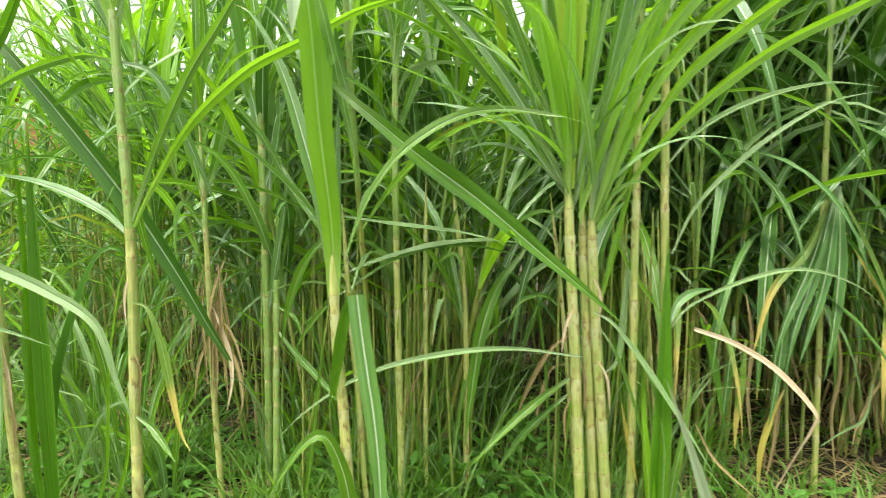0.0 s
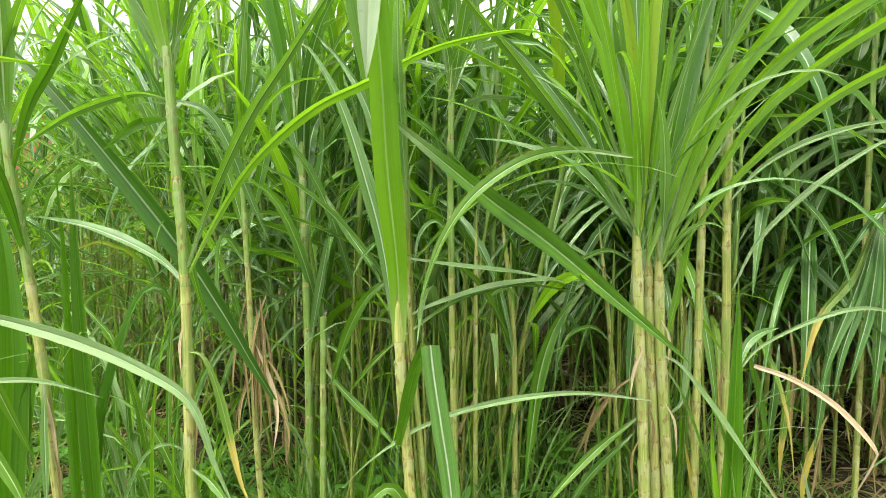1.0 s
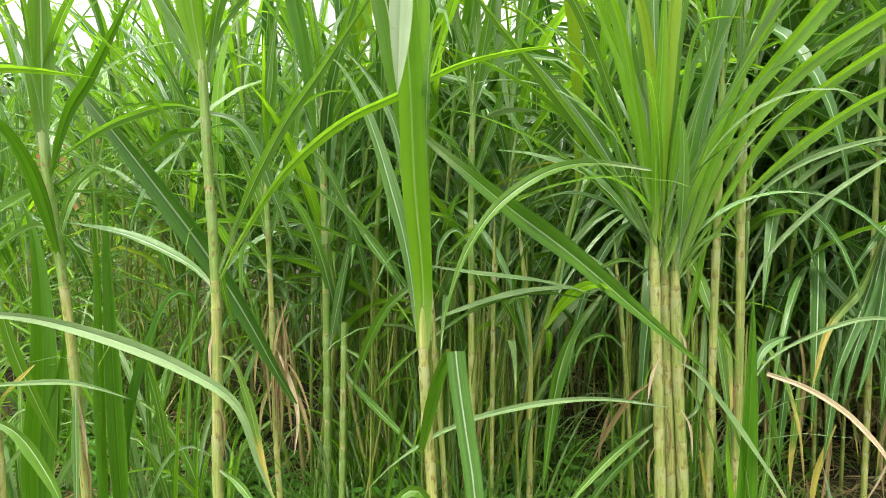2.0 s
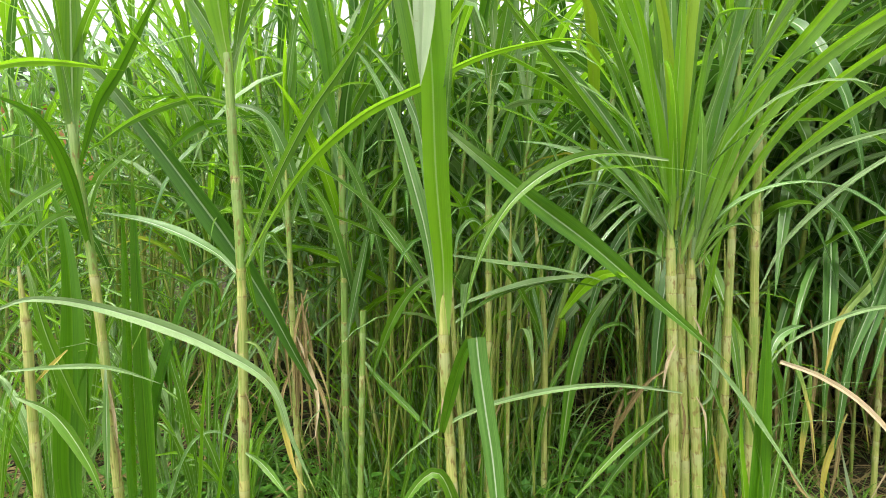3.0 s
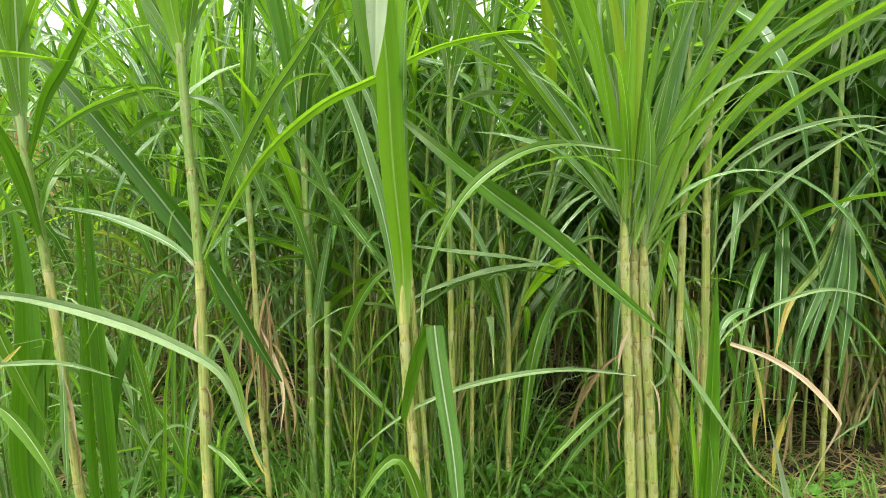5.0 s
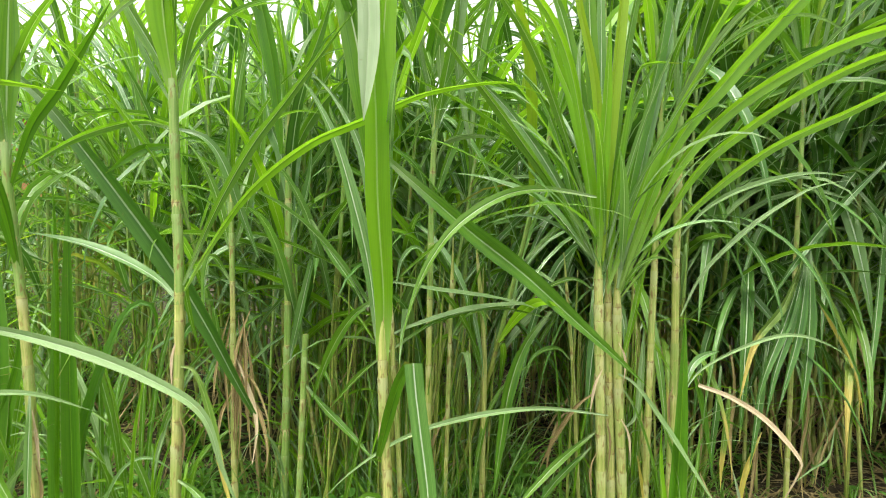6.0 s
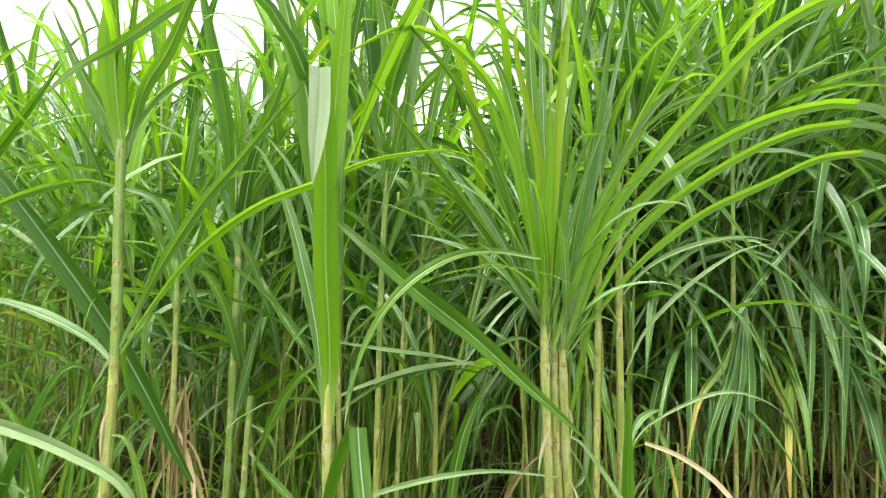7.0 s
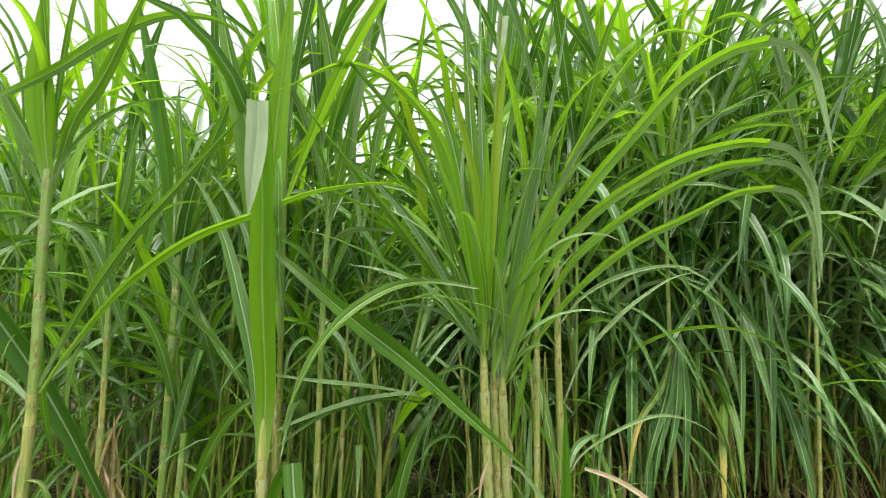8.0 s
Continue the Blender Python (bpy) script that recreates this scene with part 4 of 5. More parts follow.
leaf(c_plant, [(0.380, 1.470, 1.206), (0.396, 1.465, 1.457), (0.443, 1.458, 1.716), (0.550, 1.450, 1.936)], 0.035, 8, LEAF)
leaf(c_plant, [(0.361, 1.470, 1.206), (0.316, 1.495, 1.543), (0.292, 1.522, 1.798), (0.308, 1.550, 2.041)], 0.027, 15, PALE)
leaf(c_plant, [(0.364, 1.480, 1.205), (0.302, 1.499, 1.375), (0.241, 1.539, 1.618), (0.177, 1.571, 1.778), (0.077, 1.600, 1.890)], 0.026, 30, LEAF)
leaf(c_plant, [(0.364, 1.480, 1.205), (0.272, 1.511, 1.325), (0.144, 1.553, 1.378), (0.011, 1.600, 1.344)], 0.020, 40, BLUE)
leaf(c_plant, [(0.434, 1.490, 1.118), (0.486, 1.459, 1.223), (0.546, 1.430, 1.257), (0.596, 1.400, 1.226)], 0.017, 40, LEAF)
leaf(c_plant, [(0.545, 1.520, 0.590), (0.567, 1.512, 0.460), (0.596, 1.500, 0.332)], 0.016, 15, YELLOW)
leaf(c_plant, [(0.376, 1.440, 0.904), (0.352, 1.437, 0.853), (0.338, 1.430, 0.770)], 0.010, 15, TAN)
leaf(c_plant, [(0.395, 1.440, 0.748), (0.409, 1.437, 0.679), (0.402, 1.430, 0.577)], 0.010, 15, DRY)
leaf(c_plant, [(0.430, 1.450, 0.986), (0.450, 1.447, 0.935), (0.446, 1.440, 0.851)], 0.010, 15, TAN)
leaf(c_plant, [(0.453, 1.460, 0.740), (0.478, 1.457, 0.687), (0.487, 1.450, 0.583)], 0.010, 15, TAN)
leaf(c_plant, [(0.375, 1.450, 0.639), (0.354, 1.447, 0.587), (0.359, 1.440, 0.484)], 0.008, 15, DRY)
e_plant = plant((0.641, 1.550, 0.000), "two slender yellow-green canes with thin arching leaves")
cane(e_plant, [(0.580, 1.520, -0.020), (0.578, 1.520, 0.341), (0.576, 1.520, 0.716), (0.574, 1.520, 0.971), (0.574, 1.520, 1.202), (0.573, 1.520, 1.514), (0.573, 1.520, 1.684), (0.573, 1.520, 1.774)], 0.0129, 0.0093, 0.13, green=1.6)
cane(e_plant, [(0.702, 1.580, -0.020), (0.699, 1.580, 0.301), (0.697, 1.580, 0.711), (0.693, 1.580, 0.957), (0.684, 1.580, 1.216), (0.680, 1.580, 1.434), (0.672, 1.580, 1.717), (0.669, 1.580, 1.807)], 0.0134, 0.0116, 0.13, green=1.6)
leaf(e_plant, [(0.692, 1.580, 1.322), (0.768, 1.572, 1.412), (0.867, 1.560, 1.477), (0.998, 1.543, 1.526), (1.139, 1.523, 1.550), (1.284, 1.500, 1.532)], 0.021, 35, PALE)
leaf(e_plant, [(0.720, 1.600, 1.043), (0.795, 1.598, 1.197), (0.936, 1.593, 1.344), (1.078, 1.588, 1.450), (1.202, 1.584, 1.515), (1.347, 1.580, 1.544)], 0.019, 40, PALE)
leaf(e_plant, [(0.673, 1.570, 1.239), (0.608, 1.548, 1.304), (0.502, 1.500, 1.384)], 0.018, 30, FRESH)
leaf(e_plant, [(0.689, 1.570, 0.843), (0.584, 1.542, 0.980), (0.485, 1.500, 1.125)], 0.018, 30, FRESH)
leaf(e_plant, [(0.581, 1.540, 1.500), (0.618, 1.552, 1.640), (0.660, 1.574, 1.819), (0.686, 1.600, 2.001)], 0.029, 30, BLUE)
leaf(e_plant, [(0.584, 1.540, 1.517), (0.567, 1.575, 1.680), (0.572, 1.632, 1.872), (0.572, 1.700, 2.078)], 0.031, 20, LEAF)
leaf(e_plant, [(0.683, 1.560, 0.812), (0.668, 1.557, 0.757), (0.675, 1.550, 0.665)], 0.009, 15, DRY)
t_plant = plant((0.621, 1.422, 0.000), "young bright green grass shoot beside a dry tan leaf")
leaf(t_plant, [(0.613, 1.410, 0.000), (0.614, 1.400, 0.404), (0.623, 1.406, 0.671), (0.627, 1.413, 0.925), (0.628, 1.420, 1.112)], 0.054, 20, DEEP)
leaf(t_plant, [(0.615, 1.394, 0.000), (0.583, 1.400, 0.405), (0.571, 1.424, 0.612), (0.585, 1.450, 0.763)], 0.036, 10, FRESH)
leaf(t_plant, [(0.597, 1.397, 0.000), (0.668, 1.430, 0.384), (0.721, 1.464, 0.572), (0.749, 1.500, 0.711)], 0.024, 25, LEAF)
leaf(t_plant, [(0.638, 1.420, 0.855), (0.676, 1.445, 0.916), (0.731, 1.470, 0.941), (0.805, 1.500, 0.948)], 0.026, 20, BLUE)
leaf(t_plant, [(0.626, 1.420, 0.821), (0.707, 1.433, 0.911), (0.911, 1.465, 0.988), (1.077, 1.492, 1.003), (1.257, 1.523, 0.946), (1.387, 1.550, 0.845)], 0.014, 30, PALE)
leaf(t_plant, [(0.614, 1.385, 0.000), (0.618, 1.380, 0.416), (0.622, 1.393, 0.522), (0.605, 1.417, 0.649), (0.545, 1.460, 0.827)], 0.030, 15, LEAF)
leaf(t_plant, [(0.800, 1.600, 0.803), (0.926, 1.589, 0.757), (1.051, 1.570, 0.675), (1.153, 1.545, 0.555), (1.145, 1.538, 0.510), (1.082, 1.520, 0.425), (1.014, 1.500, 0.333)], 0.022, 20, TAN, 0.6, 0.45)
leaf(t_plant, [(0.787, 1.550, 0.515), (0.845, 1.534, 0.404), (0.960, 1.500, 0.297)], 0.011, 20, DRY)
h_plant = plant((1.524, 2.020, 0.000), "cane grass plant with dark green leaves hanging in a bunch")
cane(h_plant, [(1.524, 2.020, -0.020), (1.516, 2.020, 0.558), (1.503, 2.020, 1.244), (1.500, 2.020, 1.687), (1.496, 2.020, 2.089), (1.495, 2.020, 2.179)], 0.0116, 0.0086, 0.13, green=1.6)
leaf(h_plant, [(1.512, 1.970, 1.287), (1.395, 1.940, 1.042), (1.241, 1.905, 0.878), (1.142, 1.850, 0.642)], 0.035, 10, YELLOWING)
leaf(h_plant, [(1.512, 1.970, 1.274), (1.409, 1.938, 0.992), (1.287, 1.894, 0.758), (1.225, 1.860, 0.606)], 0.046, 5, DARK_SHADE)
leaf(h_plant, [(1.507, 1.960, 1.269), (1.411, 1.926, 0.943), (1.332, 1.896, 0.755), (1.272, 1.860, 0.568)], 0.043, 5, DARK_SHADE)
leaf(h_plant, [(1.513, 1.960, 1.269), (1.449, 1.917, 0.944), (1.376, 1.878, 0.758), (1.308, 1.840, 0.608)], 0.041, 10, DARK_SHADE)
leaf(h_plant, [(1.516, 1.960, 1.275), (1.507, 1.930, 0.991), (1.469, 1.891, 0.750), (1.414, 1.850, 0.550)], 0.046, 5, DARK_SHADE)
leaf(h_plant, [(1.518, 1.960, 1.248), (1.624, 1.945, 1.038), (1.715, 1.918, 0.783), (1.759, 1.880, 0.491)], 0.029, 20, YELLOWING)
leaf(h_plant, [(1.531, 1.980, 1.140), (1.650, 1.961, 0.930), (1.743, 1.933, 0.726), (1.749, 1.900, 0.509)], 0.025, 20, YELLOW)
leaf(h_plant, [(1.923, 2.000, 1.706), (1.689, 1.979, 1.496), (1.477, 1.946, 1.275), (1.269, 1.900, 1.026)], 0.037, 20, DARK_SHADE)
leaf(h_plant, [(1.728, 2.000, 1.582), (1.869, 1.978, 1.416), (1.984, 1.947, 1.252), (2.141, 1.887, 0.985), (2.190, 1.850, 0.832)], 0.047, 10, DARK_SHADE)
leaf(h_plant, [(2.111, 2.050, 1.600), (2.101, 2.019, 1.248), (2.031, 1.964, 0.866), (1.958, 1.900, 0.520)], 0.052, 5, DARK_SHADE)
leaf(h_plant, [(1.960, 2.050, 1.476), (1.913, 2.013, 1.135), (1.843, 1.958, 0.820), (1.760, 1.900, 0.558)], 0.038, 5, DARK_SHADE)
leaf(h_plant, [(2.091, 2.050, 1.569), (2.183, 2.018, 1.248), (2.216, 1.959, 0.861), (2.195, 1.900, 0.556)], 0.048, 10, DARK_SHADE)
leaf(h_plant, [(2.039, 2.100, 1.360), (2.056, 2.079, 1.069), (2.017, 2.041, 0.739), (1.943, 2.000, 0.460)], 0.035, 10, DARK_SHADE)
leaf(h_plant, [(2.013, 2.050, 1.130), (2.125, 2.031, 0.961), (2.116, 1.989, 0.694), (2.095, 1.950, 0.494)], 0.034, 10, DARK_SHADE)
leaf(h_plant, [(1.502, 2.000, 1.741), (1.592, 1.929, 2.246), (1.806, 1.880, 2.398), (1.978, 1.841, 2.492), (2.045, 1.800, 2.324)], 0.042, 30, BLUE)
leaf(h_plant, [(1.494, 2.000, 1.797), (1.538, 1.961, 2.280), (1.572, 1.943, 2.447), (1.598, 1.928, 2.319), (1.539, 1.900, 2.076)], 0.032, 20, PALE)
leaf(h_plant, [(1.490, 2.000, 1.853), (1.731, 1.949, 2.326), (1.962, 1.875, 2.808), (2.104, 1.852, 2.887), (2.143, 1.837, 2.801), (2.106, 1.800, 2.551)], 0.048, 20, BLUE)
leaf(h_plant, [(1.490, 2.000, 1.853), (1.361, 1.943, 2.226), (1.164, 1.873, 2.483), (1.093, 1.855, 2.520), (1.112, 1.800, 2.284)], 0.027, 20, PALE)
leaf(h_plant, [(1.502, 2.000, 1.741), (1.644, 1.943, 1.996), (1.878, 1.865, 2.111), (2.099, 1.780, 2.166), (2.278, 1.700, 2.146)], 0.035, 35, BLUE)
leaf(h_plant, [(1.355, 1.980, 0.471), (1.303, 1.974, 0.359), (1.262, 1.965, 0.224), (1.248, 1.950, 0.046)], 0.027, 10, YELLOW)
leaf(h_plant, [(1.328, 2.000, 0.580), (1.336, 1.987, 0.400), (1.310, 1.968, 0.223), (1.268, 1.950, 0.081)], 0.020, 10, DRY)
leaf(h_plant, [(1.562, 2.000, 0.762), (1.583, 1.996, 0.558), (1.553, 1.990, 0.352), (1.587, 1.980, 0.053)], 0.020, 10, DRY)
leaf(h_plant, [(1.706, 1.980, 0.494), (1.661, 1.957, 0.366), (1.556, 1.933, 0.319), (1.435, 1.900, 0.267)], 0.011, 20, PALE)
leaf(h_plant, [(1.211, 2.020, 0.850), (1.236, 2.012, 0.668), (1.219, 1.997, 0.442), (1.236, 1.980, 0.217)], 0.023, 10, DRY)
leaf(h_plant, [(1.146, 1.980, 0.767), (1.122, 1.962, 0.568), (1.093, 1.936, 0.374), (1.099, 1.920, 0.268)], 0.031, 10, DARK_SHADE)
leaf(h_plant, [(1.194, 1.980, 0.676), (1.168, 1.959, 0.479), (1.144, 1.939, 0.351), (1.133, 1.920, 0.246)], 0.031, 10, YELLOWING)
leaf(h_plant, [(1.360, 1.990, 0.855), (1.335, 1.973, 0.678), (1.296, 1.945, 0.484), (1.260, 1.920, 0.336)], 0.035, 10, DARK_SHADE)
leaf(h_plant, [(1.013, 1.980, 0.767), (1.059, 1.963, 0.591), (1.081, 1.938, 0.419), (1.097, 1.920, 0.313)], 0.035, 10, DEEP)
# Upper pair in brighter green, with light from behind painted into it.
leaf(h_plant, [(1.501, 2.020, 1.944), (1.631, 2.061, 2.665), (1.750, 2.083, 2.984), (1.866, 2.100, 3.215)], 0.050, 10, LIME)
leaf(h_plant, [(1.507, 2.020, 1.915), (1.481, 2.053, 2.456), (1.395, 2.085, 2.830), (1.357, 2.100, 2.991)], 0.045, 10, FRESH)
leaf(h_plant, [(1.494, 2.000, 1.797), (1.607, 1.977, 2.001), (1.781, 1.935, 2.224), (1.959, 1.896, 2.363), (2.198, 1.850, 2.428)], 0.036, 15, BLUE)
leaf(h_plant, [(1.496, 2.000, 1.854), (1.587, 1.960, 2.285), (1.657, 1.935, 2.476), (1.717, 1.927, 2.459), (1.690, 1.900, 2.247)], 0.029, 15, PALE)

# ---- the field of grass behind ----
def arc_path(start, azimuth, rise, fall, length, count, rng, sway=0.25, power=0.0):
    """A leaf's line: it leaves its stem at the angle rise and bends down to the angle fall, both over the horizon."""
    s = np.linspace(0, 1, count)
    tilt = np.radians(rise + (fall - rise) * s ** (power or 2.0 + 1.4 * rng.random()))
    az = azimuth + sway * (rng.random() - 0.5) * s * 2
    step = np.stack([np.cos(az) * np.cos(tilt), np.sin(az) * np.cos(tilt), np.sin(tilt)], 1) * (length / (count - 1))
    return np.array(start) + np.vstack([np.zeros(3), np.cumsum(step[:-1], axis=0)])


def wild_leaf(start, azimuth, rise, fall, length, width, rng, count=12, cross=ACROSS, power=0.0):
    path = arc_path(start, azimuth, rise, fall, length, count, rng, 0.25, power)
    side = np.array([-math.sin(azimuth), math.cos(azimuth), 0.0])
    along = unit(np.gradient(path, axis=0))
    up = np.cross(along, side)
    a = np.radians((rng.random() - 0.5) * 60 + np.linspace(0, (rng.random() - 0.5) * 110, count))[:, None]
    return strip(path, side * np.cos(a) + up * np.sin(a), width, 0.15 + 0.25 * rng.random(), 0.06, 0.0, rng.random() * 6, cross)


def wild_plant(seed, height, leaves, dark_cane, coarse=False, limp=0.04, bright=False):
    """The shapes of one grass plant at the origin: (name, shape, material). limp: the share of leaves that hang straight down."""
    rng = np.random.default_rng(seed)
    count, cross, sides = (7, FEW, 5) if coarse else (11, FEW, 7)
    hanging = limp > 0.4
    lean = rng.normal(0, 0.035, 2) * height
    bend = rng.normal(0, 0.012, 2) * height
    top = 0.74 * height
    thick = 0.0068 + 0.004 * rng.random()
    line = [(0, 0, -0.02), (lean[0] * 0.4 + bend[0], lean[1] * 0.4 + bend[1], top * 0.45), (lean[0], lean[1], top)]
    made = [("cane", cane_shape(line, thick, thick * 0.75, 0.15, sides), CANE_DARK if dark_cane else CANE)]
    path = smooth_path(line, 60)[0]
    low = 0.34 if hanging else 0.42
    made.append(("sheath", sheath_shape(path, low + 0.10 + 0.15 * rng.random(), 0.97, thick, thick * 0.75), SHEATH_GREEN))
    az = rng.random() * 6.28
    for k in range(leaves):
        f = min(low + (1 - low) * (k + rng.random() * 0.7) / leaves, 1.0)
        start = path[min(59, int(f * 59))]
        az += math.pi + rng.normal(0, 0.6)
        high = (f - low) / (1 - low)
        rise = 44 + 28 * high + rng.normal(0, 13)
        fall = -62 + 20 * high + rng.normal(0, 26)
        power = 1.6 + 1.6 * rng.random()
        if k >= leaves - 3:
            rise, fall = 76 + rng.normal(0, 7), -70 + 110 * rng.random()
        length = 0.62 + 0.38 * rng.random() + 0.18 * high
        if rng.random() < limp and high < 0.85:
            rise, fall, power = 30 + 35 * rng.random(), -88, 0.35 + 0.3 * rng.random()
        width = (0.020 + 0.018 * rng.random() + 0.022 * high) * (1.15 if hanging else 1.0)
        # Hanging kinds take mostly the leaf colour with shade in it.
        mat = (LEAF, BLUE, FRESH, PALE, DARK_SHADE)[rng.choice(5, p=[0.32, 0.14, 0.03, 0.06, 0.45] if hanging else [0.42, 0.20, 0.12, 0.06, 0.20])]
        # Top leaves often go FRESH or LIME: the sky's backlight put into colour.
        if bright and rng.random() < 0.3 or high > (0.9 if hanging else 0.7) and rng.random() < 0.4:
            mat = FRESH if rng.random() < 0.85 else LIME
        if high < 0.12 and rng.random() < 0.18:
            mat = YELLOWING
        made.append(("leaf", wild_leaf(start, az, rise, max(fall, -89), length, width, rng, count, cross, power), mat))
    for k in range(3):
        start = path[int((0.12 + 0.35 * rng.random()) * 59)]
        made.append(("leaf", wild_leaf(start, rng.random() * 6.28, 30 + 40 * rng.random(), -70 * rng.random(), 0.30 + 0.35 * rng.random(), 0.008 + 0.008 * rng.random(), rng, count, FEW), (LEAF, PALE, FRESH)[rng.integers(3)]))
    for k in range(rng.integers(1, 4) + (2 if hanging else 0)):
        start = path[int((0.10 + 0.28 * rng.random()) * 59)]
        made.append(("leaf", wild_leaf(start, rng.random() * 6.28, -30 - 40 * rng.random(), -89, 0.18 + 0.32 * rng.random(), 0.008 + 0.008 * rng.random(), rng, 7, FEW), DRY if rng.random() < 0.8 else YELLOWING))
    return made


def field_spot(x, y):
    """Whether the tall grass stands at this place: a dense stand that opens to the far left, with a small clearing in it."""
    if y < 2.0 + 0.10 * math.sin(3 * x):
        return False
    if (x + 0.66) + 0.50 * (y - 1.8) < 0.0:
        return False
    if ((x - 0.40) / 0.30) ** 2 + ((y - 2.35) / 0.75) ** 2 < 1.0:
        return False
    return not (x > 0.9 and y < 2.24) and not (x < 1.5 and 3.35 < y < 4.1)


def fill_whorl(owner, at, count, seed, length, rise=70, mats=(LEAF, LEAF, FRESH, PALE, BLUE, LEAF)):
    """More narrow blades in the whorl at the top of a plant's cane."""
    rng = np.random.default_rng(seed)
    for k in range(count):
        start = np.array(at) - np.array(owner.location) + rng.normal(0, 0.012, 3) - (0, 0, 0.18 * rng.random())
        az = 2.4 * k + rng.normal(0, 0.3)
        shape = wild_leaf(start, az, rise + rng.normal(0, 7), -60 + 90 * rng.random(), length * (0.7 + 0.6 * rng.random()), 0.014 + 0.014 * rng.random(), rng, 14, ACROSS, 1.2 + rng.random())
        part("leaf", mesh_of("leaf", [shape], mats[rng.integers(len(mats))]), owner)


fill_whorl(c_plant, (0.355, 1.462, 1.33), 13, 1, 0.70, 66)
fill_whorl(c_plant, (0.415, 1.490, 1.30), 13, 2, 0.75, 68)
fill_whorl(a_plant, (-0.905, 1.450, 1.80), 9, 3, 0.55, 70)
fill_whorl(l_plant, (-1.384, 1.510, 1.62), 9, 4, 0.60, 66)
fill_whorl(k_plant, (-0.690, 1.955, 1.78), 10, 5, 0.65)
fill_whorl(e_plant, (0.573, 1.525, 1.76), 8, 6, 0.60)
fill_whorl(e_plant, (0.669, 1.585, 1.80), 8, 7, 0.60)
fill_whorl(m_plant, (-0.148, 1.665, 1.75), 8, 8, 0.55)
fill_whorl(h_plant, (1.495, 2.030, 2.17), 10, 9, 0.70)
fill_whorl(d_plant, (-0.872, 1.865, 1.47), 9, 10, 0.60)

KINDS = [(2.5, 13), (2.7, 13), (2.8, 14), (2.4, 12), (2.7, 13), (2.2, 12), (2.6, 13), (2.9, 14), (2.7, 13), (2.8, 13), (2.1, 11), (2.6, 13), (1.4, 8), (1.8, 10)]
HANGING = (1, 4, 6, 9)
WILD = [wild_plant(100 + i, h, n + (2 if i in HANGING else 0), i % 3 != 1, False, 0.6 if i in HANGING else 0.04) for i, (h, n) in enumerate(KINDS)]
COARSE = [wild_plant(200 + i, h, n, i % 3 != 1, True, 0.5 if i in HANGING else 0.04, i >= 12) for i, (h, n) in enumerate(KINDS)]


def template(made, label):
    ob = new("grass_plant")
    for name, shape, material in made:
        part(name, mesh_of(name, [shape], material), ob, "dry tan hanging leaf" if material is DRY else "")
    return tagged(ob, label, "grass plant", "stand of tall grass")


def spots():
    rng = np.random.default_rng(5)
    out = []
    for gy in np.arange(1.8, 5.4, 0.30):
        for gx in np.arange(-4.0, 8.2, 0.30):
            cx, cy = gx + rng.normal(0, 0.07), gy + rng.normal(0, 0.07)
            for _ in range(rng.integers(2, 5)):
                x, y = cx + rng.normal(0, 0.08), cy + rng.normal(0, 0.06)
                k = HANGING[rng.integers(4)] if x > 0.7 and rng.random() < 0.8 else rng.integers(len(KINDS))
                if field_spot(x, y) and -1.05 * y - 0.6 < x < 1.55 * y + 0.5:
                    out.append((x, y, k, rng.random() * 360, (0.88 + 0.22 * rng.random()) * (1.0 if y < 2.7 else 1.1 if y < 4 else 0.9) * (1.20 if x > 0.9 else 1.05), rng.normal(0, 4.0), rng.normal(0, 4.0)))
    return sorted(out, key=lambda s: s[1])


SPOTS = spots()
NEAR, REST = SPOTS[:262], SPOTS[262:]
originals = {}
for x, y, k, spin, size, lx, ly in NEAR:
    m = pose(x, y, 0, lx, ly, spin)
    if k not in originals:
        originals[k] = template(WILD[k], "tall green cane grass plant with drooping leaves" if KINDS[k][0] > 2.1 else "shorter green cane grass plant in the stand")
        originals[k].matrix_basis = m
        originals[k].scale = (size, size, size)
    else:
        copy_thing(originals[k], m).scale = (size, size, size)


def placed(shape, m):
    v, f, u = shape
    r = np.array(m)
    return v @ r[:3, :3].T + r[:3, 3], f, u


def joined_stand(name, places, label):
    heap = {}
    for x, y, k, spin, size, lx, ly in places:
        m = pose(x, y, 0, lx, ly, spin) @ Matrix.Scale(size, 4)
        for _, shape, material in COARSE[k]:
            heap.setdefault(material.name, []).append(placed(shape, m))
    top = tagged(new(name), label, "grass", "", "stuff")
    for key, shapes in heap.items():
        tagged(part("leaves" if "leaf" in key else "canes", mesh_of(name, shapes, bpy.data.materials[key]), top), kind="stuff")


joined_stand("grass_stand", REST, "deep stand of tall green cane grass")


# ---- the opening on the left: low tufts, then grass further off ----
def tuft_shapes(seed, blades, height):
    rng = np.random.default_rng(seed)
    out = []
    for _ in range(blades):
        az = rng.random() * 6.28
        start = (0.03 * math.cos(az), 0.03 * math.sin(az), -0.01)
        out.append(("leaf", wild_leaf(start, az, 70 + 16 * rng.random(), 20 - 95 * rng.random(), height * (0.7 + 0.6 * rng.random()), 0.016 + 0.016 * rng.random(), rng, 10, FEW),
                    (LEAF, FRESH, BLUE, PALE)[rng.choice(4, p=[0.62, 0.06, 0.2, 0.12])]))
    return out


